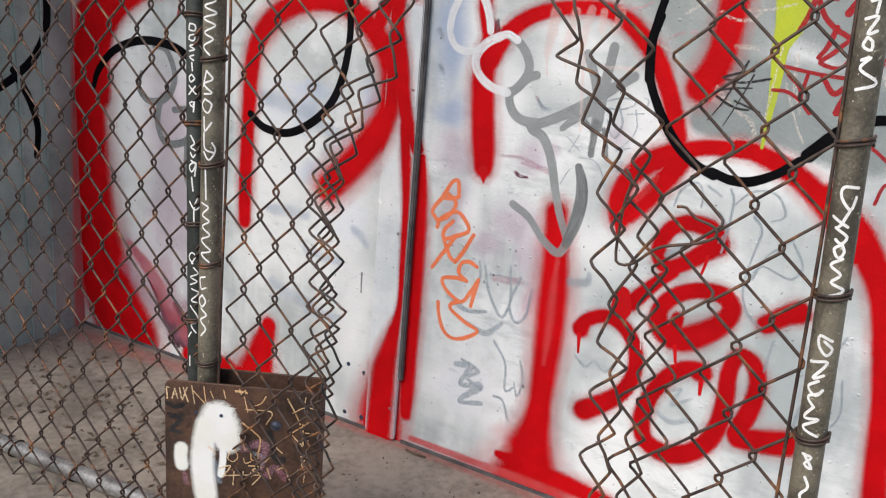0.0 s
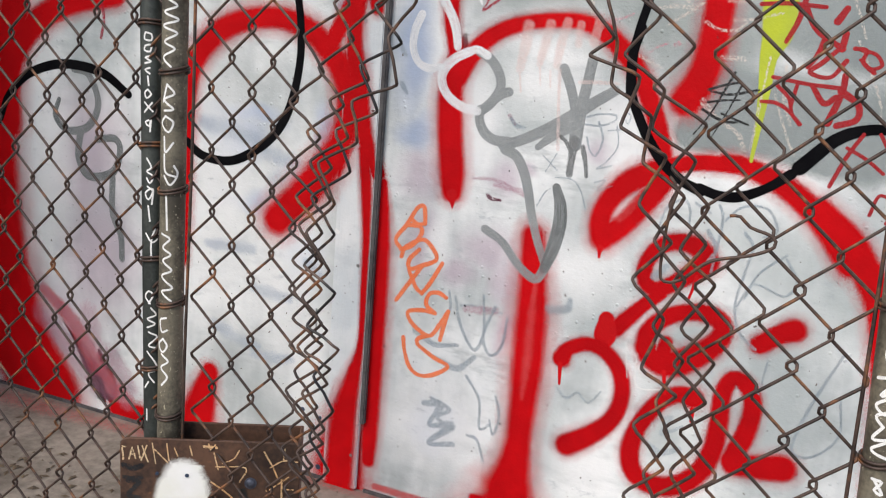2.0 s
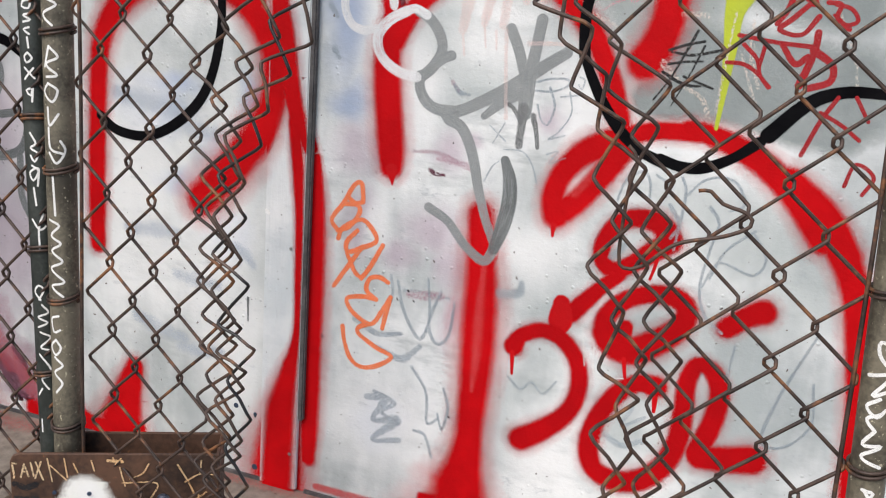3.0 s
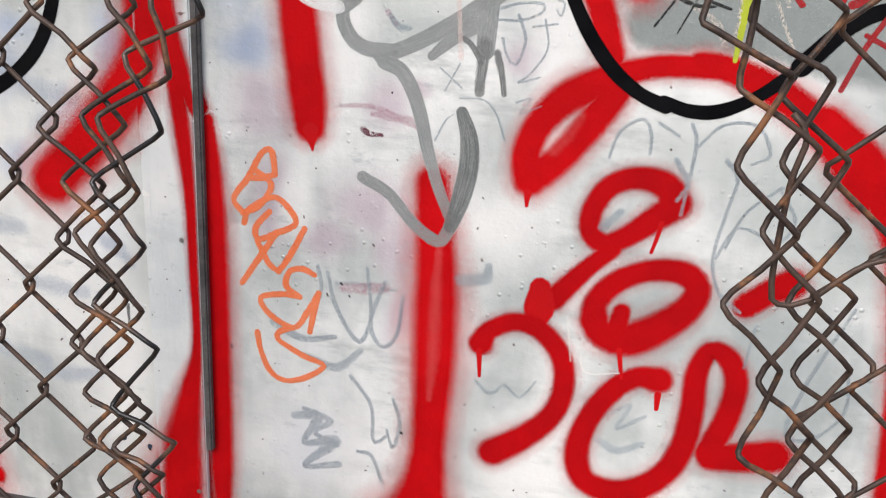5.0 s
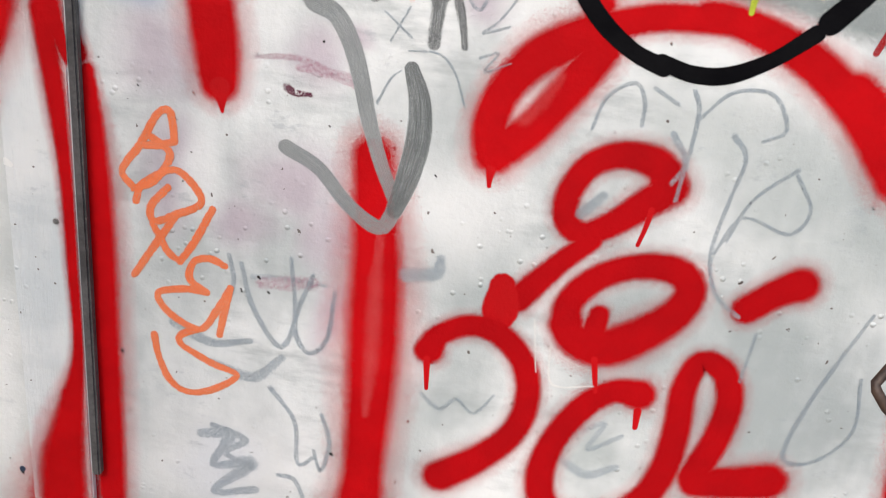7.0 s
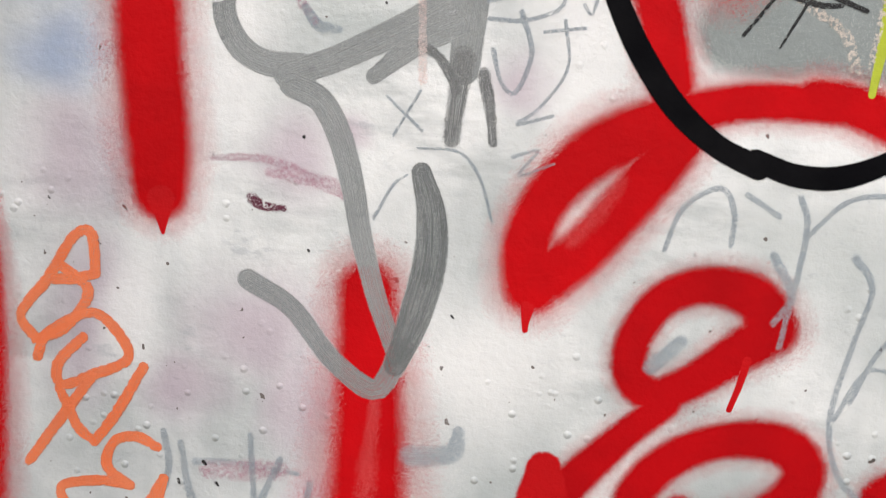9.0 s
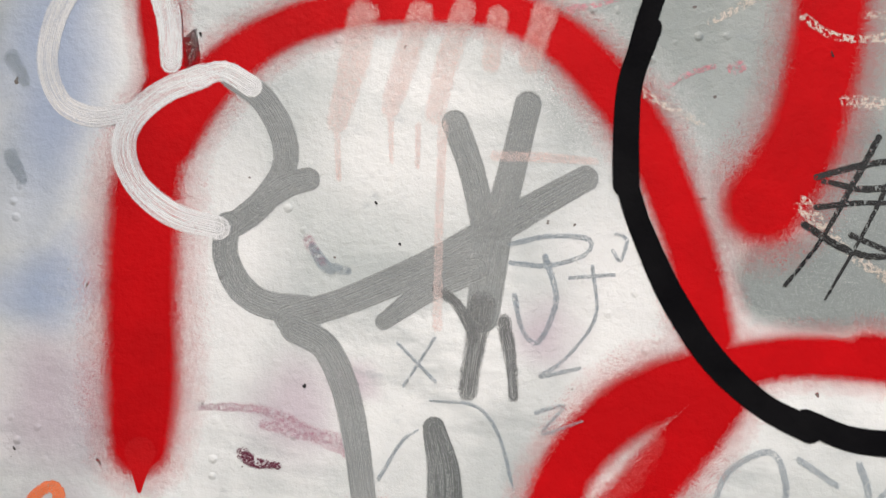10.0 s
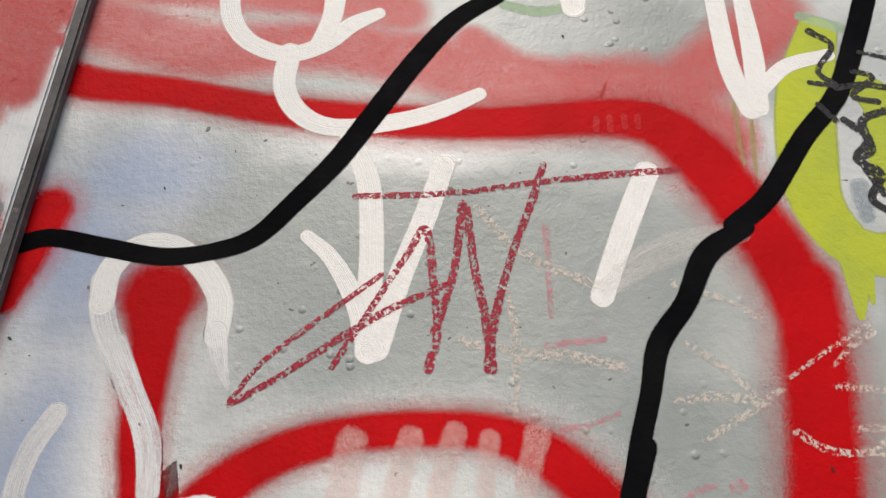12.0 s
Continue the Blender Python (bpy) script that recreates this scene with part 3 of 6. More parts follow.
paint("red_glyph", "spray_deep", 4, [(0.666, 0.650, 0.03916), (0.650, 0.674, 0.03454), (0.612, 0.681, 0.02893), (0.577, 0.665, 0.02662), (0.558, 0.629, 0.02618), (0.560, 0.599, 0.02618), (0.581, 0.585, 0.02673), (0.611, 0.601, 0.02739), (0.641, 0.627, 0.03234), (0.658, 0.641, 0.03454)])
paint("red_glyph", "spray_deep", 4, [(0.592, 0.579, 0.02233), (0.564, 0.550, 0.02354), (0.536, 0.516, 0.02783), (0.519, 0.494, 0.03058)])
paint("red_glyph", "blot_red", 4, [(0.500, 0.510, 0.03058), (0.501, 0.480, 0.04554), (0.499, 0.464, 0.03663)])
paint("red_glyph", "spray_deep", 4, [(0.580, 0.471, 0.03663), (0.578, 0.497, 0.03113), (0.601, 0.530, 0.02915), (0.643, 0.553, 0.02838), (0.688, 0.556, 0.03179), (0.711, 0.537, 0.033), (0.703, 0.506, 0.0363), (0.672, 0.474, 0.04191), (0.629, 0.447, 0.0462), (0.595, 0.450, 0.03949), (0.577, 0.470, 0.0341)])
paint("red_glyph", "spray_deep", 4, [(0.615, 0.489, 0.02178), (0.613, 0.472, 0.02618), (0.609, 0.448, 0.03179)])
paint("red_glyph", "spray_deep", 4, [(0.422, 0.412, 0.03322), (0.433, 0.434, 0.02607), (0.470, 0.453, 0.02596), (0.509, 0.443, 0.02728), (0.539, 0.408, 0.02772), (0.548, 0.361, 0.02827), (0.536, 0.313, 0.03058), (0.501, 0.271, 0.03564), (0.453, 0.234, 0.04169)])
paint("red_glyph", "spray_deep", 4, [(0.679, 0.391, 0.0374), (0.649, 0.391, 0.02904), (0.617, 0.365, 0.03014), (0.587, 0.309, 0.03058), (0.578, 0.254, 0.03388), (0.592, 0.212, 0.03388), (0.632, 0.197, 0.03784), (0.674, 0.209, 0.03795), (0.709, 0.244, 0.03465), (0.727, 0.292, 0.03344), (0.731, 0.352, 0.03135), (0.729, 0.409, 0.02849), (0.742, 0.446, 0.0264), (0.768, 0.438, 0.02805), (0.784, 0.402, 0.02959), (0.781, 0.352, 0.03135), (0.768, 0.304, 0.03366), (0.763, 0.285, 0.0341)])
paint("red_glyph", "spray_deep", 4, [(0.769, 0.279, 0.03905), (0.812, 0.286, 0.04367), (0.851, 0.295, 0.04818)])
paint("red_glyph", "spray_deep", 4, [(0.777, 0.519, 0.03146), (0.807, 0.545, 0.03322), (0.829, 0.557, 0.03927)])
paint("red_glyph", "drip_red", 5, [(0.651, 0.623, 0.0076), (0.648, 0.602, 0.0062), (0.643, 0.580, 0.0051)])
paint("red_glyph", "drip_red", 5, [(0.619, 0.430, 0.0087), (0.627, 0.387, 0.0056)])
paint("red_glyph", "drip_red", 5, [(0.421, 0.400, 0.0096), (0.424, 0.359, 0.0051)])
paint("red_glyph", "drip_red", 5, [(0.681, 0.369, 0.0106), (0.682, 0.345, 0.0067)])
paint("red_glyph", "drip_red", 5, [(0.468, 0.647, 0.0091), (0.470, 0.627, 0.0051)])
paint("red_left_big", "spray_red", 3, [(-0.985, 0.975, 0.0875), (-1.024, 0.857, 0.1005), (-1.057, 0.703, 0.1102), (-1.061, 0.547, 0.1186), (-1.049, 0.386, 0.1268), (-1.020, 0.257, 0.1338), (-0.969, 0.131, 0.1401), (-0.890, 0.030, 0.1407)])
paint("red_left_big", "spray_red", 3, [(-0.756, -0.052, 0.0416), (-0.868, -0.016, 0.0857), (-0.983, 0.057, 0.1086)])
paint("red_left_big", "spray_red", 3, [(-1.053, 0.909, 0.0819), (-1.086, 0.653, 0.1053), (-1.074, 0.446, 0.1093)])
paint("red_left_arch", "spray_red", 3, [(-1.023, 0.704, 0.0849), (-1.013, 0.831, 0.0738), (-0.944, 0.931, 0.0603), (-0.821, 0.999, 0.048), (-0.680, 1.029, 0.0466)])
paint("red_left_n", "spray_soft", 3, [(-0.494, 0.520, 0.0366), (-0.487, 0.734, 0.038), (-0.472, 0.875, 0.0423), (-0.415, 0.959, 0.0457), (-0.319, 1.004, 0.0418), (-0.212, 1.004, 0.0423), (-0.127, 0.952, 0.047), (-0.080, 0.871, 0.052), (-0.089, 0.776, 0.0581), (-0.156, 0.676, 0.0664), (-0.239, 0.586, 0.0643)])
paint("red_left_n", "spray_red", 3, [(-0.496, 0.451, 0.0342), (-0.495, 0.561, 0.0366), (-0.490, 0.682, 0.038)])
paint("red_left_n", "spray_red", 3, [(0.002, 0.719, 0.0201), (-0.032, 0.795, 0.0301), (-0.055, 0.908, 0.0365), (-0.073, 0.996, 0.0385), (-0.059, 1.106, 0.0394)])
paint("red_left_n", "spray_red", 3, [(-0.134, 0.957, 0.0325), (-0.083, 1.051, 0.0315), (-0.060, 1.117, 0.0304)])
paint("red_left_big", "spray_red", 3, [(-1.083, 0.558, 0.0595), (-1.090, 0.309, 0.093), (-1.064, 0.142, 0.1085), (-1.007, 0.032, 0.1097)])
paint("red_left_big", "wash_red", 2, [(-1.062, 0.896, 0.0728), (-1.087, 0.558, 0.0793), (-1.099, 0.221, 0.1078)])
paint("red_left_low", "maroon_wash", 3, [(-0.776, 0.265, 0.0579), (-0.756, 0.155, 0.0798), (-0.723, 0.063, 0.0604)])
paint("red_left_fin", "spray_red", 3, [(-0.408, 0.189, 0.0384), (-0.428, 0.122, 0.0654), (-0.448, 0.041, 0.1008)])
paint("red_left_fin", "spray_red", 3, [(-0.503, 0.018, 0.052), (-0.400, 0.043, 0.0335)])
paint("red_left_low", "spray_red", 3, [(-0.692, 0.021, 0.0401), (-0.546, 0.024, 0.0505)])
paint("black_loop", "black_paint", 6, [(-1.043, 0.712, 0.0174), (-1.016, 0.768, 0.0213), (-0.949, 0.827, 0.0223), (-0.844, 0.861, 0.0233), (-0.728, 0.854, 0.0233), (-0.646, 0.811, 0.0204)])
paint("black_loop", "black_paint", 6, [(-0.481, 0.725, 0.02), (-0.435, 0.698, 0.0214), (-0.357, 0.699, 0.021), (-0.275, 0.748, 0.022), (-0.224, 0.816, 0.021), (-0.199, 0.916, 0.019), (-0.200, 1.007, 0.0185), (-0.217, 1.096, 0.0174)])
paint("black_upper", "black_paint", 6, [(0.002, 1.171, 0.0169), (0.029, 1.180, 0.0164), (0.073, 1.175, 0.0167), (0.121, 1.170, 0.0161), (0.161, 1.178, 0.0156), (0.191, 1.193, 0.0171), (0.217, 1.226, 0.0186), (0.246, 1.267, 0.0201), (0.270, 1.312, 0.0206), (0.299, 1.367, 0.021), (0.331, 1.416, 0.0199), (0.369, 1.449, 0.0179)])
paint("black_edge", "black_paint", 6, [(0.697, 1.477, 0.0208), (0.680, 1.420, 0.0204), (0.659, 1.361, 0.019), (0.627, 1.315, 0.0185), (0.594, 1.258, 0.0189), (0.566, 1.229, 0.019)])
paint("black_edge", "black_paint", 6, [(0.574, 1.229, 0.016), (0.543, 1.203, 0.02), (0.526, 1.162, 0.0175), (0.505, 1.127, 0.018), (0.498, 1.088, 0.016), (0.490, 1.050, 0.016), (0.485, 1.011, 0.0175)])
paint("black_edge", "black_paint", 6, [(0.493, 1.049, 0.019), (0.484, 1.009, 0.0186), (0.485, 0.972, 0.0196), (0.489, 0.935, 0.0201)])
paint("black_edge", "black_paint", 6, [(0.491, 0.932, 0.0171), (0.503, 0.905, 0.0176), (0.530, 0.859, 0.0196), (0.564, 0.818, 0.0201), (0.601, 0.791, 0.0187), (0.635, 0.778, 0.0201)])
paint("black_edge", "black_paint", 6, [(0.631, 0.784, 0.0172), (0.665, 0.775, 0.0188), (0.701, 0.778, 0.0194), (0.742, 0.799, 0.0168), (0.778, 0.829, 0.0189)])
paint("black_edge", "black_paint", 6, [(0.789, 0.841, 0.0263), (0.837, 0.895, 0.0227), (0.884, 0.917, 0.0187), (0.937, 0.920, 0.0167), (0.983, 0.916, 0.0166)])
paint("grey_ring", "grey_paint", 5, [(0.195, 0.982, 0.0191), (0.220, 0.968, 0.0197), (0.239, 0.942, 0.0201), (0.242, 0.917, 0.0197), (0.227, 0.889, 0.0207), (0.206, 0.870, 0.0197)])
paint("grey_ring", "grey_paint", 5, [(0.227, 0.891, 0.0186), (0.246, 0.907, 0.0192), (0.261, 0.913, 0.0181)])
paint("grey_ring", "grey_paint", 5, [(0.206, 0.874, 0.0191), (0.207, 0.852, 0.0201), (0.221, 0.829, 0.0212), (0.243, 0.819, 0.0211), (0.270, 0.819, 0.0217)])
paint("grey_ring", "grey_paint", 5, [(0.259, 0.811, 0.0217), (0.300, 0.829, 0.0212), (0.354, 0.860, 0.0231), (0.394, 0.888, 0.0241), (0.433, 0.917, 0.0211), (0.460, 0.936, 0.0196)])
paint("grey_ring", "grey_paint", 5, [(0.362, 0.966, 0.0196), (0.377, 0.936, 0.0196), (0.388, 0.905, 0.0191), (0.395, 0.876, 0.0196)])
paint("grey_ring", "grey_paint", 5, [(0.413, 0.985, 0.0201), (0.408, 0.943, 0.0206), (0.402, 0.898, 0.0236), (0.399, 0.857, 0.0262), (0.398, 0.829, 0.0252)])
paint("grey_ring", "grey_paint", 5, [(0.389, 0.862, 0.0201), (0.358, 0.844, 0.0191), (0.328, 0.817, 0.013)])
paint("grey_ring", "grey_paint", 5, [(0.264, 0.804, 0.0212), (0.288, 0.794, 0.0212), (0.306, 0.766, 0.0212), (0.319, 0.729, 0.0202), (0.330, 0.687, 0.0186), (0.347, 0.638, 0.0176), (0.367, 0.593, 0.0161)])
paint("grey_ring", "grey_paint", 5, [(0.239, 0.643, 0.0186), (0.277, 0.623, 0.0176), (0.313, 0.584, 0.0181), (0.349, 0.561, 0.0197), (0.363, 0.576, 0.0191), (0.370, 0.602, 0.0202)])
paint("grey_arm", "dark_grey", 5, [(0.367, 0.584, 0.0196), (0.379, 0.627, 0.0277), (0.387, 0.675, 0.0287), (0.384, 0.714, 0.0252), (0.373, 0.746, 0.0171)])
paint("grey_streak", "dry_grey", 5, [(0.397, 0.837, 0.0236), (0.395, 0.805, 0.0171), (0.394, 0.775, 0.0156)])
paint("grey_streak", "dry_grey", 5, [(0.414, 0.827, 0.0131), (0.423, 0.797, 0.01), (0.427, 0.775, 0.0085)])
paint("grey_streak", "dry_grey", 5, [(0.363, 0.845, 0.008), (0.380, 0.835, 0.0095), (0.394, 0.813, 0.008)])
paint("white_ring", "white_streak", 5, [(0.174, 0.980, 0.0196), (0.146, 0.965, 0.0197), (0.125, 0.942, 0.0207), (0.122, 0.918, 0.0197), (0.136, 0.894, 0.0192), (0.165, 0.876, 0.0197), (0.200, 0.870, 0.0181)])
paint("white_ring", "white_streak", 5, [(0.168, 0.977, 0.0171), (0.189, 0.985, 0.0161), (0.211, 0.976, 0.0171)])
paint("white_ring", "white_streak", 5, [(0.070, 1.041, 0.0182), (0.058, 1.012, 0.0182), (0.056, 0.977, 0.0172), (0.070, 0.950, 0.0161), (0.094, 0.941, 0.0167), (0.118, 0.946, 0.0151)])
paint("white_ring", "white_streak", 5, [(0.149, 0.987, 0.0168), (0.142, 1.019, 0.0177), (0.127, 1.051, 0.0182), (0.102, 1.088, 0.0198), (0.085, 1.119, 0.0213), (0.079, 1.147, 0.0208)])
paint("white_ring", "white_paint", 5, [(0.082, 1.128, 0.0214), (0.082, 1.156, 0.0208), (0.098, 1.177, 0.0192), (0.123, 1.181, 0.0192), (0.151, 1.166, 0.0202), (0.172, 1.139, 0.0212), (0.175, 1.107, 0.0192)])
paint("white_ring", "white_streak", 5, [(0.174, 1.112, 0.0196), (0.181, 1.090, 0.0131), (0.191, 1.069, 0.004)])
paint("white_ring", "white_streak", 5, [(0.100, 1.096, 0.0211), (0.120, 1.062, 0.0202), (0.141, 1.028, 0.0187), (0.149, 0.992, 0.0171)])
paint("white_upper", "white_paint", 5, [(0.123, 1.453, 0.0201), (0.132, 1.408, 0.0196), (0.153, 1.381, 0.0185), (0.188, 1.370, 0.0186), (0.219, 1.383, 0.0185), (0.241, 1.406, 0.0179), (0.263, 1.420, 0.0135)])
paint("white_upper", "white_paint", 5, [(0.222, 1.444, 0.021), (0.222, 1.413, 0.019), (0.214, 1.382, 0.0166)])
paint("white_upper", "white_paint", 5, [(0.190, 1.372, 0.0216), (0.191, 1.336, 0.0206), (0.209, 1.309, 0.0196), (0.240, 1.298, 0.0181), (0.289, 1.307, 0.0175), (0.326, 1.321, 0.017), (0.358, 1.340, 0.0135)])
paint("white_upper", "white_paint", 5, [(0.253, 1.291, 0.0181), (0.273, 1.250, 0.0206), (0.282, 1.200, 0.0206), (0.286, 1.152, 0.0206), (0.290, 1.105, 0.0216)])
paint("white_upper", "white_paint", 5, [(0.334, 1.269, 0.019), (0.322, 1.218, 0.02), (0.308, 1.167, 0.02), (0.296, 1.107, 0.0206)])
paint("white_upper", "white_paint", 5, [(0.231, 1.196, 0.0116), (0.254, 1.177, 0.0146), (0.277, 1.142, 0.0176), (0.286, 1.116, 0.0176)])
paint("white_right", "white_paint", 5, [(0.498, 1.273, 0.0215), (0.481, 1.223, 0.021), (0.463, 1.162, 0.0195)])
paint("white_right", "white_wash", 5, [(0.468, 1.170, 0.0175), (0.495, 1.193, 0.0265), (0.531, 1.212, 0.0275), (0.570, 1.224, 0.019)])
paint("white_right", "white_paint", 5, [(0.560, 1.463, 0.0183), (0.570, 1.384, 0.0194), (0.586, 1.340, 0.0199)])
paint("white_right", "white_paint", 5, [(0.584, 1.464, 0.0153), (0.591, 1.398, 0.0193), (0.592, 1.343, 0.0199)])
paint("white_right", "white_paint", 5, [(0.595, 1.360, 0.015), (0.619, 1.387, 0.0149), (0.655, 1.401, 0.0135)])
paint("white_right", "white_paint", 5, [(0.435, 1.449, 0.0248), (0.436, 1.438, 0.0224)])
paint("crayon", "crayon_red", 6, [(0.265, 1.234, 0.0055), (0.344, 1.243, 0.0055), (0.412, 1.258, 0.0055), (0.471, 1.269, 0.0065), (0.523, 1.277, 0.006)])
paint("crayon", "crayon_red", 6, [(0.414, 1.274, 0.006), (0.406, 1.239, 0.0065), (0.392, 1.188, 0.006), (0.382, 1.135, 0.007), (0.380, 1.098, 0.0075)])
paint("crayon", "crayon_red", 6, [(0.194, 1.057, 0.005), (0.229, 1.082, 0.005), (0.268, 1.114, 0.006), (0.307, 1.142, 0.006), (0.345, 1.163, 0.005)])
paint("crayon", "crayon_red", 6, [(0.194, 1.060, 0.004), (0.214, 1.092, 0.004), (0.249, 1.126, 0.0045), (0.293, 1.167, 0.0045)])
paint("crayon", "crayon_red", 6, [(0.265, 1.091, 0.005), (0.286, 1.134, 0.005), (0.312, 1.187, 0.0055), (0.324, 1.209, 0.0066), (0.334, 1.164, 0.0066), (0.340, 1.124, 0.0065), (0.336, 1.095, 0.0075)])
paint("crayon", "crayon_red", 6, [(0.338, 1.123, 0.0065), (0.349, 1.175, 0.0061), (0.352, 1.234, 0.0071), (0.364, 1.181, 0.0065), (0.376, 1.135, 0.007), (0.383, 1.098, 0.0075)])
paint("crayon", "crayon_red", 6, [(-0.728, 1.038, 0.006), (-0.715, 0.976, 0.008), (-0.724, 0.931, 0.0075)])
paint("pink_wash", "pink_wash", 5, [(0.286, 1.037, 0.0192), (0.283, 0.998, 0.0181), (0.277, 0.957, 0.0131)])
paint("pink_wash", "pink_wash", 5, [(0.328, 1.043, 0.0156), (0.320, 1.001, 0.0151), (0.314, 0.971, 0.0116)])
paint("pink_wash", "pink_wash", 5, [(0.359, 1.049, 0.0146), (0.351, 1.004, 0.014), (0.347, 0.970, 0.012)])
paint("pink_wash", "pink_wash", 5, [(0.384, 1.046, 0.013), (0.383, 1.011, 0.011)])
paint("pink_wash", "pink_wash", 5, [(0.417, 1.051, 0.0161), (0.411, 1.015, 0.0136)])
paint("pink_wash", "pink_wash", 5, [(0.277, 0.955, 0.0041), (0.283, 0.916, 0.0035)])
paint("pink_wash", "pink_wash", 5, [(0.315, 0.967, 0.0041), (0.320, 0.932, 0.0026)])
paint("pink_wash", "pink_wash", 5, [(0.354, 0.963, 0.0066), (0.359, 0.897, 0.0051), (0.367, 0.818, 0.006)])
paint("pink_wash", "pink_wash", 5, [(0.336, 0.961, 0.0035), (0.339, 0.931, 0.0032)])
paint("pink_wash", "pink_wash", 5, [(0.394, 0.945, 0.0065), (0.434, 0.948, 0.006), (0.466, 0.949, 0.004)])
paint("pink_marks", "crayon_pink", 5, [(0.435, 1.057, 0.006), (0.457, 1.063, 0.0045), (0.475, 1.072, 0.0041)])
paint("pink_marks", "crayon_pink", 5, [(0.510, 1.008, 0.004), (0.525, 1.019, 0.0045), (0.541, 1.026, 0.0045)])
paint("pink_marks", "crayon_pink", 5, [(0.555, 1.026, 0.0091), (0.560, 1.028, 0.01)])
paint("pink_marks", "crayon_pink", 5, [(0.422, 1.119, 0.0061), (0.465, 1.128, 0.0055)])
paint("pink_marks", "crayon_pink", 5, [(0.418, 1.218, 0.0065), (0.421, 1.185, 0.0065), (0.425, 1.143, 0.0045)])
paint("pink_marks", "crayon_pink", 5, [(0.437, 1.056, 0.0045), (0.472, 1.069, 0.004)])
paint("chalk", "chalk", 5, [(0.490, 1.003, 0.0065), (0.515, 0.993, 0.006), (0.537, 0.984, 0.005)])
paint("chalk", "chalk", 6, [(0.610, 0.933, 0.006), (0.632, 0.916, 0.006), (0.655, 0.903, 0.005), (0.677, 0.888, 0.006)])
paint("chalk", "chalk", 6, [(0.600, 1.068, 0.0065), (0.622, 1.057, 0.006), (0.649, 1.058, 0.006), (0.667, 1.070, 0.005)])
paint("chalk", "chalk", 6, [(0.599, 1.108, 0.0032), (0.627, 1.130, 0.004), (0.660, 1.154, 0.005)])
paint("chalk", "chalk", 6, [(0.636, 1.011, 0.0091), (0.655, 1.012, 0.0095), (0.672, 1.011, 0.009)])
paint("chalk", "chalk", 5, [(0.396, 1.135, 0.005), (0.399, 1.099, 0.0045), (0.402, 1.063, 0.004)])
paint("chalk", "chalk", 5, [(0.360, 1.118, 0.0085), (0.403, 1.113, 0.0085), (0.441, 1.112, 0.01), (0.479, 1.107, 0.0085)])
paint("chalk", "chalk", 5, [(0.526, 1.128, 0.0071), (0.551, 1.113, 0.0076), (0.573, 1.093, 0.0056)])
paint("chalk", "chalk", 5, [(0.517, 1.084, 0.006), (0.545, 1.090, 0.0085), (0.577, 1.089, 0.008)])
paint("chalk", "chalk", 5, [(0.363, 1.230, 0.0095), (0.391, 1.202, 0.0089), (0.418, 1.185, 0.0085), (0.457, 1.171, 0.0085)])
paint("chalk", "chalk", 5, [(0.516, 1.177, 0.0065), (0.554, 1.166, 0.0055), (0.582, 1.152, 0.005)])
paint("chalk", "chalk", 5, [(0.387, 1.169, 0.008), (0.400, 1.123, 0.007), (0.401, 1.068, 0.006)])
paint("chalk", "chalk", 5, [(0.536, 1.058, 0.006), (0.568, 1.080, 0.0071), (0.593, 1.099, 0.0055)])
paint("chalk", "chalk", 6, [(0.631, 1.119, 0.004), (0.649, 1.138, 0.006), (0.663, 1.147, 0.0066)])
paint("chalk", "chalk", 6, [(0.632, 1.104, 0.006), (0.664, 1.104, 0.0065)])
paint("chalk", "chalk", 6, [(0.630, 1.057, 0.0045), (0.659, 1.057, 0.004)])
paint("chalk", "chalk", 5, [(0.614, 0.939, 0.0055), (0.649, 0.904, 0.006), (0.680, 0.887, 0.0081), (0.695, 0.859, 0.0095)])
paint("chalk", "chalk", 5, [(0.740, 1.009, 0.0051), (0.746, 0.953, 0.0082), (0.762, 0.911, 0.0056)])
paint("chalk", "chalk", 5, [(0.643, 1.074, 0.0055), (0.679, 1.078, 0.0056), (0.721, 1.091, 0.0051)])
paint("chalk", "chalk", 5, [(0.818, 1.136, 0.005), (0.838, 1.094, 0.0051), (0.853, 1.060, 0.0041)])
paint("chalk", "chalk", 5, [(0.713, 1.020, 0.004), (0.708, 0.928, 0.0056), (0.705, 0.852, 0.0051)])
paint("chalk", "chalk", 5, [(0.730, 0.958, 0.004), (0.757, 0.896, 0.0055), (0.777, 0.861, 0.0041)])
paint("chalk", "chalk", 5, [(0.843, 1.057, 0.0051), (0.887, 0.973, 0.005), (0.901, 0.921, 0.005)])
paint("chalk", "scratch", 6, [(0.565, 0.445, 0.002), (0.574, 0.390, 0.0027), (0.623, 0.394, 0.0026)])
paint("chalk", "scratch", 6, [(0.542, 0.472, 0.0021), (0.553, 0.403, 0.002)])
paint("hash", "charcoal", 6, [(0.621, 0.955, 0.0051), (0.645, 0.965, 0.005), (0.673, 0.973, 0.0045)])
paint("hash", "charcoal", 6, [(0.623, 0.934, 0.0045), (0.650, 0.940, 0.0041), (0.675, 0.943, 0.0031)])
paint("hash", "charcoal", 6, [(0.661, 0.988, 0.005), (0.644, 0.947, 0.0046), (0.628, 0.910, 0.0031), (0.607, 0.876, 0.0031)])
paint("hash", "charcoal", 6, [(0.674, 0.966, 0.004), (0.659, 0.924, 0.003), (0.636, 0.870, 0.002)])
paint("hash", "charcoal", 6, [(0.616, 0.921, 0.0051), (0.640, 0.909, 0.0055), (0.659, 0.904, 0.0051), (0.676, 0.905, 0.004)])
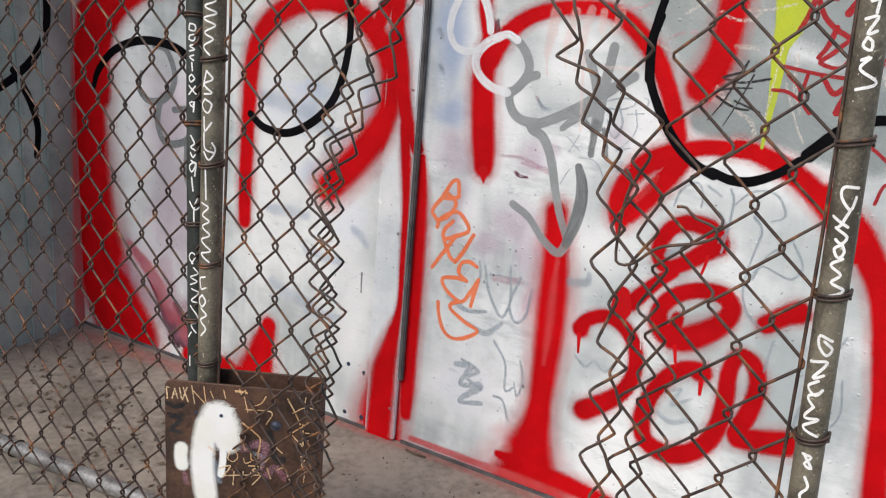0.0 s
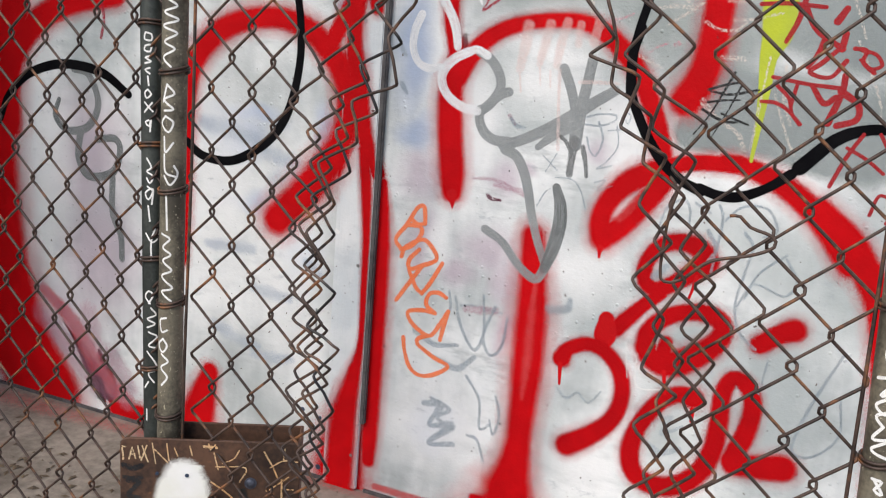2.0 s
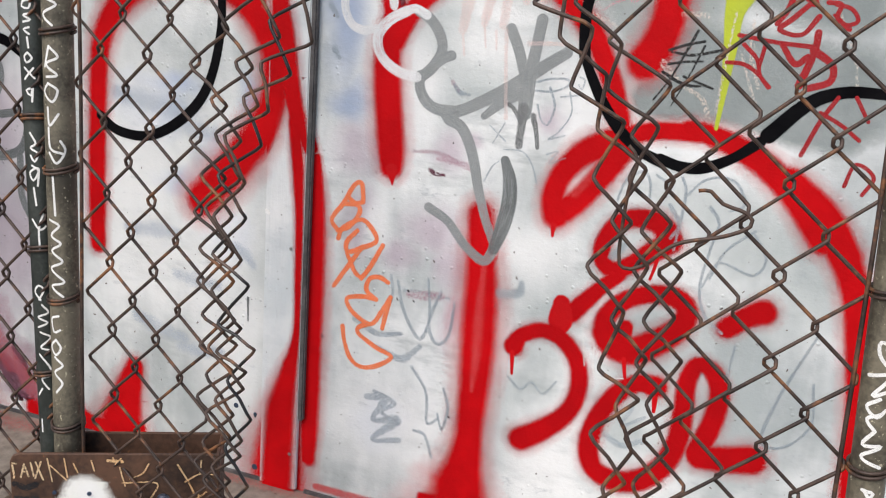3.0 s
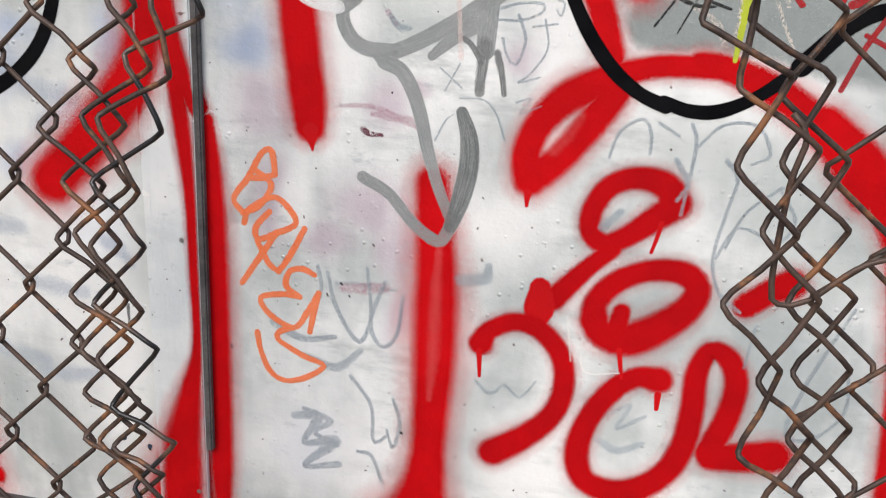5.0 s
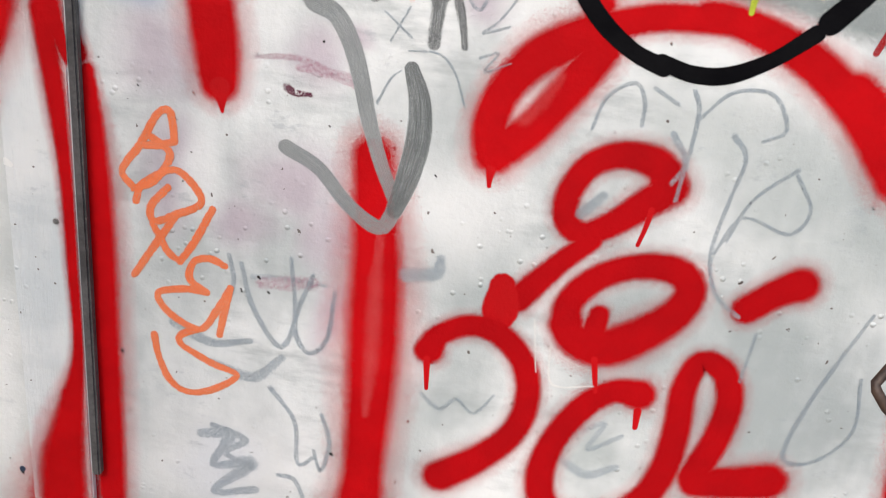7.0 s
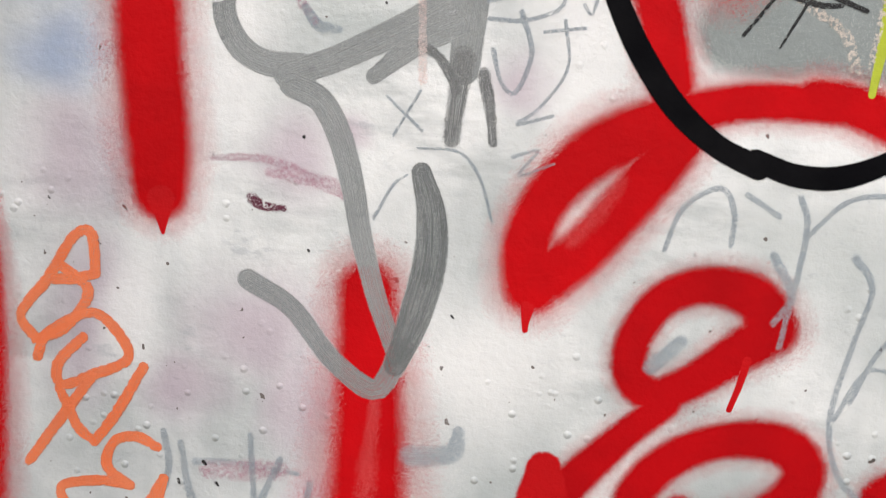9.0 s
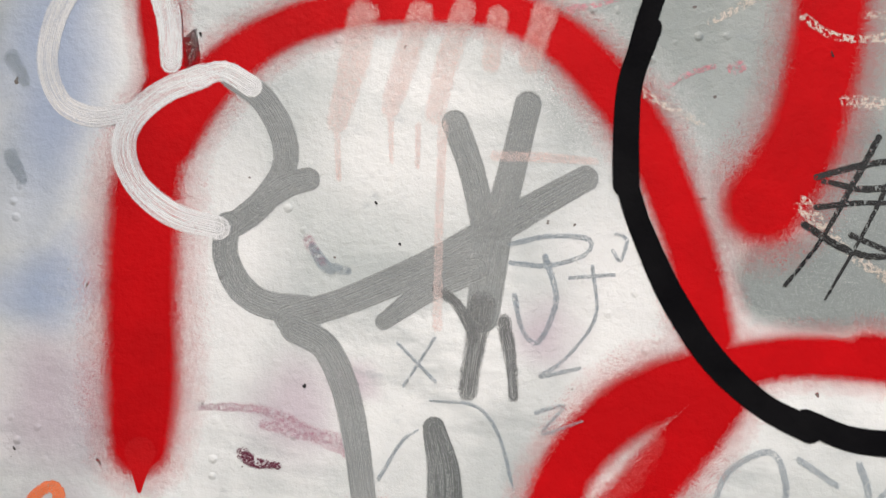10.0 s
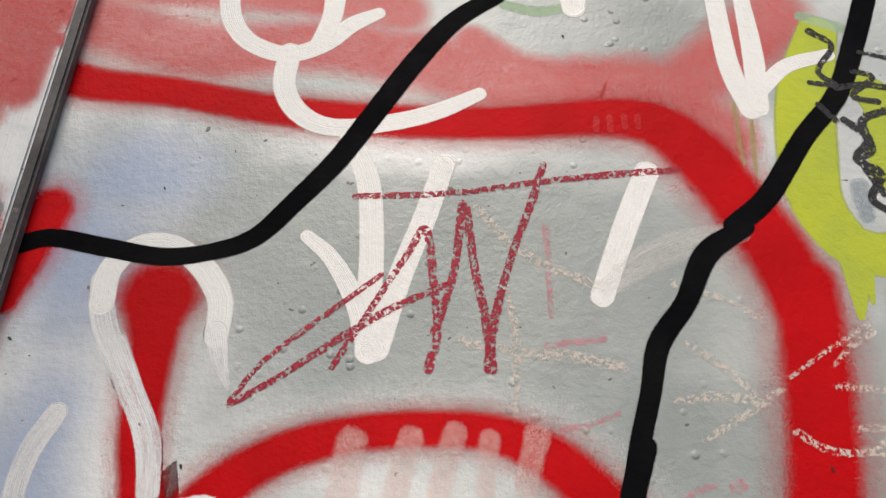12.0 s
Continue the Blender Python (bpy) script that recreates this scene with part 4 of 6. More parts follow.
paint("hash", "charcoal", 6, [(0.626, 0.953, 0.004), (0.659, 0.951, 0.0051), (0.703, 0.963, 0.0046)])
paint("hash", "charcoal", 6, [(0.649, 0.917, 0.0045), (0.695, 0.903, 0.0041)])
paint("ghost_script", "ghost", 5, [(0.412, 0.883, 0.004), (0.439, 0.892, 0.004), (0.467, 0.893, 0.0041), (0.466, 0.882, 0.0032), (0.441, 0.871, 0.004), (0.414, 0.870, 0.004)])
paint("ghost_script", "ghost", 5, [(0.438, 0.877, 0.005), (0.449, 0.847, 0.0045), (0.440, 0.816, 0.0041), (0.428, 0.823, 0.004), (0.419, 0.847, 0.004)])
paint("ghost_script", "ghost", 5, [(0.457, 0.864, 0.003), (0.488, 0.870, 0.003)])
paint("ghost_script", "ghost", 5, [(0.472, 0.874, 0.0035), (0.478, 0.838, 0.003), (0.459, 0.805, 0.0031), (0.444, 0.792, 0.004), (0.471, 0.801, 0.0031)])
paint("ghost_script", "ghost", 5, [(0.486, 0.899, 0.003), (0.494, 0.896, 0.0031), (0.491, 0.880, 0.0031), (0.485, 0.887, 0.003)])
paint("ghost_script", "ghost", 5, [(0.340, 0.803, 0.0024), (0.370, 0.779, 0.0031)])
paint("ghost_script", "ghost", 5, [(0.366, 0.810, 0.0026), (0.348, 0.773, 0.0026)])
paint("ghost_script", "ghost", 5, [(0.368, 0.765, 0.002), (0.401, 0.765, 0.003), (0.420, 0.746, 0.0031), (0.433, 0.713, 0.0026)])
paint("ghost_script", "ghost", 5, [(0.338, 0.705, 0.0031), (0.351, 0.733, 0.0032), (0.362, 0.743, 0.002)])
paint("ghost_script", "ghost", 5, [(0.444, 0.766, 0.0035), (0.463, 0.773, 0.0032), (0.450, 0.752, 0.0026), (0.477, 0.764, 0.002)])
paint("ghost_marker", "ghost", 5, [(0.190, 0.494, 0.006), (0.202, 0.446, 0.008), (0.225, 0.403, 0.0075), (0.244, 0.390, 0.008), (0.257, 0.432, 0.0065), (0.250, 0.508, 0.006)])
paint("ghost_marker", "ghost", 5, [(0.277, 0.490, 0.006), (0.257, 0.424, 0.0076), (0.274, 0.386, 0.0071), (0.297, 0.407, 0.0071), (0.304, 0.471, 0.006)])
paint("ghost_marker", "ghost", 5, [(0.107, 0.403, 0.0156), (0.153, 0.382, 0.0131), (0.203, 0.391, 0.0075)])
paint("ghost_marker", "ghost", 5, [(0.150, 0.356, 0.0095), (0.206, 0.341, 0.0161), (0.242, 0.373, 0.0111)])
paint("ghost_marker", "ghost", 5, [(0.140, 0.247, 0.0131), (0.178, 0.250, 0.0186), (0.156, 0.201, 0.0106), (0.207, 0.212, 0.0207), (0.157, 0.159, 0.0111), (0.212, 0.170, 0.0142)])
paint("ghost_marker", "ghost", 5, [(0.229, 0.329, 0.0071), (0.262, 0.284, 0.0066), (0.268, 0.222, 0.0065), (0.290, 0.235, 0.0065)])
paint("ghost_marker", "ghost", 5, [(0.243, 0.199, 0.0071), (0.266, 0.194, 0.0076), (0.283, 0.151, 0.007)])
paint("ghost_marker", "ghost", 5, [(0.418, 0.351, 0.006), (0.442, 0.333, 0.0066), (0.462, 0.350, 0.0046), (0.485, 0.333, 0.005), (0.507, 0.362, 0.0045)])
paint("ghost_marker", "ghost", 5, [(0.387, 0.507, 0.0201), (0.421, 0.513, 0.0176), (0.425, 0.532, 0.0126)])
paint("ghost_loops", "ghost", 5, [(0.572, 0.705, 0.0041), (0.582, 0.741, 0.0051), (0.609, 0.759, 0.0051), (0.622, 0.740, 0.0051), (0.623, 0.715, 0.005)])
paint("ghost_loops", "ghost", 5, [(0.630, 0.756, 0.0051), (0.657, 0.742, 0.0051)])
paint("ghost_loops", "ghost", 5, [(0.671, 0.759, 0.0051), (0.680, 0.729, 0.0056), (0.674, 0.637, 0.0051)])
paint("ghost_loops", "ghost", 5, [(0.681, 0.729, 0.0046), (0.710, 0.761, 0.0045), (0.751, 0.763, 0.0051), (0.772, 0.729, 0.0052), (0.751, 0.713, 0.0041)])
paint("ghost_loops", "ghost", 5, [(0.658, 0.710, 0.0086), (0.677, 0.680, 0.0076), (0.666, 0.656, 0.0061)])
paint("ghost_loops", "ghost", 5, [(0.721, 0.716, 0.0076), (0.738, 0.692, 0.0056), (0.731, 0.645, 0.0051), (0.724, 0.582, 0.0056), (0.739, 0.534, 0.0056), (0.770, 0.509, 0.0062)])
paint("ghost_loops", "ghost", 5, [(0.795, 0.688, 0.0051), (0.756, 0.649, 0.0046), (0.737, 0.598, 0.0051)])
paint("ghost_loops", "ghost", 5, [(0.796, 0.681, 0.0051), (0.818, 0.644, 0.0047), (0.801, 0.615, 0.0052), (0.749, 0.627, 0.0041), (0.727, 0.582, 0.0046)])
paint("ghost_loops", "ghost", 5, [(0.916, 0.533, 0.0041), (0.893, 0.469, 0.0057), (0.872, 0.402, 0.0067), (0.862, 0.334, 0.0067), (0.898, 0.332, 0.0061), (0.932, 0.380, 0.0047), (0.924, 0.451, 0.005)])
paint("ghost_loops", "ghost", 5, [(0.790, 0.427, 0.0046), (0.795, 0.491, 0.0046)])
paint("ghost_loops", "ghost", 5, [(0.574, 0.608, 0.0131), (0.596, 0.632, 0.0118)])
paint("smear", "maroon", 5, [(0.238, 0.710, 0.0101), (0.249, 0.705, 0.0085), (0.264, 0.705, 0.0061)])
paint("smear", "maroon_wash", 4, [(0.203, 0.740, 0.006), (0.254, 0.742, 0.0081), (0.315, 0.720, 0.01)])
paint("smear", "maroon_wash", 4, [(0.251, 0.733, 0.0085), (0.306, 0.728, 0.013)])
paint("smear", "maroon_wash", 4, [(0.215, 0.472, 0.0166), (0.250, 0.476, 0.0196), (0.278, 0.479, 0.0166)])
paint("smear", "maroon_wash", 4, [(0.266, 0.869, 0.0085), (0.279, 0.854, 0.0066)])
paint("smear", "maroon_wash", 4, [(-0.704, 0.156, 0.0702), (-0.648, 0.078, 0.0528), (-0.760, 0.063, 0.0542)])
paint("orange", "orange_paint", 6, [(0.111, 0.633, 0.0092), (0.106, 0.666, 0.0105), (0.091, 0.662, 0.0092), (0.070, 0.624, 0.0105), (0.048, 0.591, 0.0092), (0.062, 0.570, 0.0105)])
paint("orange", "orange_paint", 6, [(0.111, 0.633, 0.0092), (0.094, 0.627, 0.0105), (0.075, 0.624, 0.0092)])
paint("orange", "orange_paint", 6, [(0.081, 0.637, 0.0092), (0.105, 0.617, 0.0105), (0.087, 0.584, 0.0092), (0.062, 0.570, 0.0105)])
paint("orange", "orange_paint", 6, [(0.063, 0.555, 0.0092), (0.071, 0.576, 0.0105), (0.108, 0.599, 0.0092), (0.133, 0.583, 0.0105), (0.141, 0.562, 0.0092), (0.112, 0.545, 0.0105), (0.085, 0.533, 0.0092), (0.081, 0.551, 0.0105), (0.102, 0.577, 0.0092)])
paint("orange", "orange_paint", 6, [(0.058, 0.460, 0.0092), (0.087, 0.506, 0.0105), (0.112, 0.545, 0.0092)])
paint("orange", "orange_paint", 6, [(0.083, 0.529, 0.0092), (0.100, 0.497, 0.0105), (0.115, 0.485, 0.0092)])
paint("orange", "orange_paint", 6, [(0.155, 0.557, 0.0092), (0.133, 0.513, 0.0105), (0.115, 0.485, 0.0092)])
paint("orange", "orange_paint", 6, [(0.170, 0.487, 0.0092), (0.152, 0.494, 0.0105), (0.132, 0.487, 0.0092), (0.127, 0.464, 0.0105), (0.148, 0.449, 0.0092)])
paint("orange", "orange_paint", 6, [(0.148, 0.449, 0.0092), (0.120, 0.450, 0.0105), (0.087, 0.439, 0.0092), (0.103, 0.413, 0.0105), (0.139, 0.398, 0.0092), (0.159, 0.424, 0.0105), (0.177, 0.459, 0.0092)])
paint("orange", "orange_paint", 6, [(0.177, 0.459, 0.0092), (0.170, 0.427, 0.0105), (0.164, 0.394, 0.0092)])
paint("orange", "orange_paint", 6, [(0.139, 0.398, 0.0092), (0.117, 0.388, 0.0105), (0.115, 0.374, 0.0092), (0.153, 0.353, 0.0105), (0.186, 0.340, 0.0092), (0.156, 0.315, 0.0105), (0.124, 0.306, 0.0092), (0.100, 0.320, 0.0105), (0.086, 0.353, 0.0092), (0.081, 0.382, 0.0105)])
paint("yellow", "yellow_paint", 3, [(0.648, 1.425, 0.0373), (0.634, 1.366, 0.0508), (0.629, 1.305, 0.0534), (0.633, 1.253, 0.046), (0.659, 1.216, 0.0405), (0.692, 1.213, 0.0401)])
paint("yellow", "yellow_paint", 3, [(0.655, 1.220, 0.0275), (0.657, 1.193, 0.0221), (0.656, 1.160, 0.0065)])
paint("yellow", "yellow_paint", 3, [(0.669, 1.379, 0.0304), (0.694, 1.353, 0.0345), (0.697, 1.289, 0.0425)])
paint("yellow", "yellow_paint", 3, [(0.705, 1.177, 0.0605), (0.715, 1.106, 0.06), (0.718, 1.060, 0.0535), (0.710, 1.017, 0.0308), (0.712, 0.965, 0.0216), (0.712, 0.897, 0.011), (0.710, 0.842, 0.0061)])
paint("yellow", "green_wash", 3, [(0.375, 1.437, 0.0114), (0.405, 1.432, 0.0134), (0.435, 1.440, 0.009)])
paint("yellow", "green_wash", 3, [(0.635, 1.442, 0.0114), (0.667, 1.432, 0.0139)])
paint("yellow", "ghost", 4, [(0.668, 1.271, 0.0185), (0.670, 1.246, 0.014)])
paint("scribble", "charcoal", 6, [(0.641, 1.426, 0.0075), (0.659, 1.411, 0.0059), (0.645, 1.383, 0.0055), (0.659, 1.370, 0.006), (0.637, 1.371, 0.005)])
paint("scribble", "charcoal", 6, [(0.659, 1.367, 0.0065), (0.682, 1.372, 0.007), (0.702, 1.370, 0.007)])
paint("scribble", "charcoal", 6, [(0.642, 1.349, 0.0059), (0.655, 1.334, 0.0065)])
paint("scribble", "charcoal", 6, [(0.700, 1.348, 0.008), (0.677, 1.335, 0.008), (0.681, 1.308, 0.0085), (0.672, 1.297, 0.008), (0.686, 1.267, 0.0065)])
paint("scribble", "charcoal", 6, [(0.682, 1.406, 0.0049), (0.707, 1.401, 0.0049)])
paint("red_tag", "red_marker", 6, [(0.685, 1.103, 0.0071), (0.728, 1.107, 0.0071), (0.785, 1.105, 0.0067)])
paint("red_tag", "red_marker", 6, [(0.712, 1.125, 0.0071), (0.731, 1.117, 0.0072)])
paint("red_tag", "red_marker", 6, [(0.753, 1.117, 0.0091), (0.746, 1.079, 0.0091), (0.733, 1.046, 0.0072)])
paint("red_tag", "red_marker", 6, [(0.753, 1.108, 0.0091), (0.769, 1.078, 0.0091), (0.789, 1.059, 0.0091), (0.822, 1.042, 0.0091)])
paint("red_tag", "red_marker", 6, [(0.817, 1.105, 0.0106), (0.806, 1.084, 0.0126)])
paint("red_tag", "red_marker", 6, [(0.822, 1.066, 0.0106), (0.820, 1.041, 0.0106)])
paint("red_tag", "red_marker", 6, [(0.793, 1.060, 0.0091), (0.785, 1.029, 0.0091), (0.773, 1.008, 0.0076)])
paint("red_tag", "red_marker", 6, [(0.814, 1.039, 0.0076), (0.793, 1.016, 0.0086), (0.778, 1.000, 0.0076), (0.810, 0.995, 0.0067), (0.830, 1.023, 0.0086)])
paint("red_tag", "red_marker", 6, [(0.833, 1.000, 0.0106), (0.832, 0.970, 0.0102), (0.819, 0.921, 0.0127)])
paint("red_tag", "red_marker", 6, [(0.722, 0.987, 0.0067), (0.777, 0.981, 0.0066), (0.830, 0.979, 0.0075)])
paint("red_tag", "red_marker", 6, [(0.731, 0.974, 0.0066), (0.753, 0.954, 0.0062), (0.761, 0.931, 0.0061), (0.776, 0.913, 0.0056)])
paint("red_tag", "red_marker", 6, [(0.762, 0.977, 0.0066), (0.758, 0.945, 0.006)])
paint("red_tag", "red_marker", 6, [(0.710, 0.945, 0.0061), (0.733, 0.945, 0.0066), (0.754, 0.935, 0.0061), (0.778, 0.914, 0.0051)])
paint("red_tag", "red_marker", 6, [(0.786, 0.978, 0.0082), (0.808, 0.952, 0.0097), (0.824, 0.964, 0.0091)])
paint("red_tag", "red_marker", 6, [(0.831, 0.974, 0.0126), (0.860, 0.955, 0.0106), (0.861, 0.931, 0.0106), (0.833, 0.918, 0.0107)])
paint("red_tag", "red_marker", 6, [(0.839, 1.044, 0.0071), (0.857, 1.042, 0.0067), (0.855, 1.024, 0.0071), (0.874, 1.008, 0.0071)])
paint("red_tag", "red_marker", 6, [(0.850, 1.042, 0.0062), (0.872, 1.037, 0.006), (0.883, 1.021, 0.0062), (0.867, 1.014, 0.006), (0.850, 1.027, 0.0045)])
paint("red_tag", "red_marker", 6, [(0.840, 0.817, 0.0071), (0.858, 0.870, 0.0071), (0.877, 0.909, 0.0066)])
paint("red_tag", "red_marker", 6, [(0.856, 0.884, 0.0061), (0.888, 0.869, 0.0061), (0.917, 0.849, 0.006)])
paint("red_tag", "red_marker", 6, [(0.909, 0.778, 0.0061), (0.919, 0.813, 0.0056), (0.947, 0.797, 0.0062), (0.936, 0.768, 0.0061)])
paint("red_tag", "red_marker", 6, [(0.902, 0.912, 0.006), (0.924, 0.878, 0.0055)])
paint("under_grey", "flat_grey", 2, [(0.603, 0.880, 0.0716), (0.625, 0.880, 0.0777), (0.652, 0.883, 0.0813), (0.704, 0.888, 0.0827)])
paint("speck", "charcoal", 6, [(0.312, 0.902, 0.002), (0.313, 0.901, 0.0014)])
paint("speck", "charcoal", 6, [(0.333, 0.874, 0.0021), (0.334, 0.873, 0.001)])
paint("speck", "charcoal", 6, [(0.019, 1.095, 0.0026), (0.021, 1.094, 0.0015)])
paint("speck", "charcoal", 6, [(0.168, 1.011, 0.0021), (0.169, 1.009, 0.001)])
paint("speck", "charcoal", 6, [(0.276, 0.764, 0.002), (0.277, 0.763, 0.001)])
paint("speck", "charcoal", 6, [(0.622, 1.045, 0.002), (0.623, 1.044, 0.001)])
paint("speck", "charcoal", 6, [(0.211, 0.479, 0.004), (0.213, 0.477, 0.003)])
paint("speck", "charcoal", 6, [(0.190, 0.460, 0.0031), (0.191, 0.457, 0.0026)])
paint("speck", "charcoal", 6, [(0.223, 0.461, 0.0031), (0.225, 0.459, 0.0021)])
paint("speck", "charcoal", 6, [(0.039, 0.353, 0.005), (0.040, 0.351, 0.004)])
paint("speck", "charcoal", 6, [(-0.109, 0.145, 0.0055), (-0.107, 0.142, 0.0045)])
paint("speck", "charcoal", 6, [(0.880, 0.657, 0.0021), (0.882, 0.655, 0.0015)])
paint("speck", "charcoal", 6, [(0.409, 0.632, 0.002), (0.411, 0.630, 0.0014)])
paint("speck", "charcoal", 6, [(0.311, 0.244, 0.0045), (0.313, 0.242, 0.0035)])
paint("speck", "charcoal", 6, [(0.132, 1.038, 0.0012), (0.133, 1.037, 0.001)])
paint("speck", "charcoal", 6, [(0.287, 0.673, 0.002), (0.288, 0.672, 0.002)])
paint("speck", "charcoal", 6, [(0.277, 0.765, 0.002), (0.277, 0.764, 0.002)])
paint("speck", "charcoal", 6, [(0.069, 0.693, 0.002), (0.070, 0.692, 0.002)])
paint("speck", "charcoal", 6, [(0.410, 0.631, 0.0021), (0.411, 0.630, 0.001)])
paint("speck", "charcoal", 6, [(0.427, 1.406, 0.002), (0.428, 1.404, 0.0014)])
paint("speck", "charcoal", 6, [(0.109, 1.231, 0.0015), (0.110, 1.229, 0.001)])
paint("speck", "charcoal", 6, [(0.623, 1.043, 0.002), (0.624, 1.042, 0.001)])
paint("screw_white", "white_paint", 6, [(-0.086, 0.588, 0.0101), (-0.080, 0.585, 0.0075)])
paint("ghost_left", "dark_grey", 4, [(-0.854, 0.778, 0.0125), (-0.867, 0.738, 0.0164), (-0.830, 0.708, 0.0194), (-0.766, 0.724, 0.0209), (-0.735, 0.781, 0.0199), (-0.763, 0.844, 0.0184), (-0.808, 0.852, 0.0154)])
paint("ghost_left", "dark_grey", 4, [(-0.790, 0.707, 0.0209), (-0.798, 0.650, 0.0209), (-0.768, 0.606, 0.0214), (-0.696, 0.624, 0.021), (-0.672, 0.675, 0.0184), (-0.686, 0.704, 0.019), (-0.739, 0.697, 0.0184)])
paint("ghost_left", "dark_grey", 4, [(-0.695, 0.611, 0.019), (-0.696, 0.527, 0.0195), (-0.672, 0.474, 0.0191), (-0.669, 0.417, 0.0176)])
paint("purple_left", "maroon_wash", 3, [(-0.937, 0.225, 0.0553), (-0.857, 0.165, 0.0661), (-0.760, 0.079, 0.0728)])
paint("scuff", "ghost", 5, [(0.270, 0.865, 0.006), (0.281, 0.852, 0.0101), (0.298, 0.850, 0.006)])
paint("scuff", "ghost", 5, [(0.029, 0.978, 0.0136), (0.041, 0.962, 0.0086)])
paint("scuff", "ghost", 5, [(0.038, 0.905, 0.0132), (0.049, 0.889, 0.0085)])
paint("scuff", "dry_grey", 5, [(-0.130, 0.400, 0.0067), (-0.129, 0.351, 0.0045)])
side_paint("side_black", "black_paint", 0, [(-.078, .956, .0215), (-.083, .871, .0245), (-.118, .8, .0245), (-.18, .747, .0241), (-.247, .71, .0231)])
side_paint("side_black", "black_paint", 0, [(-.187, .762, .0211), (-.146, .685, .0221), (-.125, .607, .0201), (-.132, .53, .0201)])
side_paint("side_red", "wash_red", 0, [(.015, .941, .0324), (.003, .637, .0376), (-.008, .309, .04), (-.017, -.01, .0391)])
paint("red_mid_gap", "red_gap", 4, [(0.353, 0.550, 0.006), (0.352, 0.470, 0.011), (0.353, 0.390, 0.012), (0.351, 0.310, 0.006)])
paint("red_tail_gap", "red_gap", 4, [(0.498, 0.705, 0.008), (0.517, 0.735, 0.012), (0.532, 0.757, 0.006)])
paint("ghost_glyph", "ghost", 3, [(0.598, 0.335, 0.007), (0.622, 0.352, 0.008), (0.607, 0.322, 0.008), (0.645, 0.345, 0.008), (0.630, 0.305, 0.007), (0.668, 0.330, 0.007)])
paint("ghost_glyph", "ghost", 3, [(0.600, 0.285, 0.012), (0.635, 0.268, 0.014), (0.668, 0.285, 0.01)])
paint("ghost_dash", "ghost", 3, [(0.204, 0.478, 0.008), (0.240, 0.481, 0.006), (0.293, 0.478, 0.004)])
paint("ghost_dash", "ghost", 5, [(0.175, 0.502, 0.006), (0.181, 0.474, 0.007), (0.179, 0.452, 0.005)])
paint("ghost_dash", "ghost", 5, [(0.296, 0.300, 0.006), (0.308, 0.260, 0.007), (0.299, 0.215, 0.006), (0.288, 0.245, 0.005)])
paint("ghost_dash", "ghost", 5, [(0.155, 0.262, 0.008), (0.198, 0.246, 0.012), (0.173, 0.222, 0.009), (0.208, 0.205, 0.013)])
paint("red_plank", "wash_red", 2, [(-.062, 1.285, .05), (-.05, 1.345, .05), (-.045, 1.42, .05)])
paint("red_plank", "wash_red", 2, [(-.03, 1.31, .04), (-.028, 1.4, .04)])
paint("red_plank", "spray_red", 3, [(-.05, 1.215, .03), (-.035, 1.18, .04), (-.02, 1.12, .04)])
paint("red_shoulder", "wash_red", 2, [(.44, 1.36, .05), (.51, 1.35, .07), (.56, 1.31, .06)])
paint("purple_left", "maroon_wash", 3, [(-0.920, 0.293, 0.03), (-0.822, 0.219, 0.045), (-0.740, 0.109, 0.06), (-0.657, 0.047, 0.05)])
paint("purple_left", "wash_red", 2, [(-0.920, 0.293, 0.03), (-0.822, 0.219, 0.045), (-0.740, 0.109, 0.06), (-0.657, 0.047, 0.05)])
paint("blue_streak", "blue_smear", 2, [(-.44, .775, .03), (-.36, .765, .035), (-.28, .75, .025)])
paint("blue_streak", "blue_smear", 2, [(-.27, .73, .03), (-.23, .72, .034), (-.19, .715, .03)])
paint("blue_streak", "blue_smear", 2, [(-.24, .665, .05), (-.2, .667, .055), (-.165, .66, .04)])
paint("blue_streak", "blue_smear", 2, [(-.42, .5, .02), (-.36, .504, .03), (-.3, .505, .022)])
paint("blue_streak", "blue_smear", 2, [(-.4, .31, .025), (-.34, .29, .03), (-.28, .28, .022)])
paint("blue_streak", "blue_smear", 2, [(-.3, .42, .02), (-.25, .412, .028), (-.2, .41, .02)])
paint("blue_streak", "blue_smear", 2, [(-.29, .26, .02), (-.24, .262, .026), (-.19, .27, .018)])
paint("blue_streak", "blue_smear", 2, [(-.16, .5, .02), (-.14, .49, .024), (-.12, .47, .018)])
paint("red_run", "drip_red", 5, [(.457, 1.322, .006), (.457, 1.31, .006)])
paint("red_run", "drip_red", 5, [(.468, 1.324, .006), (.469, 1.311, .006)])
paint("red_run", "drip_red", 5, [(.48, 1.326, .006), (.481, 1.315, .006)])
paint("red_run", "drip_red", 5, [(.491, 1.326, .006), (.492, 1.316, .006)])
paint("ochre_run", "chalk_ochre", 4, [(.572, 1.345, .004), (.575, 1.303, .004), (.577, 1.285, .002)])
paint("ochre_run", "chalk_ochre", 4, [(.585, 1.34, .005), (.586, 1.293, .004), (.587, 1.275, .002)])
paint("yellow", "yellow_paint", 3, [(.655, 1.19, .006), (.654, 1.165, .004)])
paint("yellow", "yellow_paint", 3, [(.667, 1.2, .007), (.666, 1.172, .004)])
paint("scribble", "charcoal", 6, [(.674, 1.385, .006), (.69, 1.38, .006), (.672, 1.36, .006), (.692, 1.355, .006)])
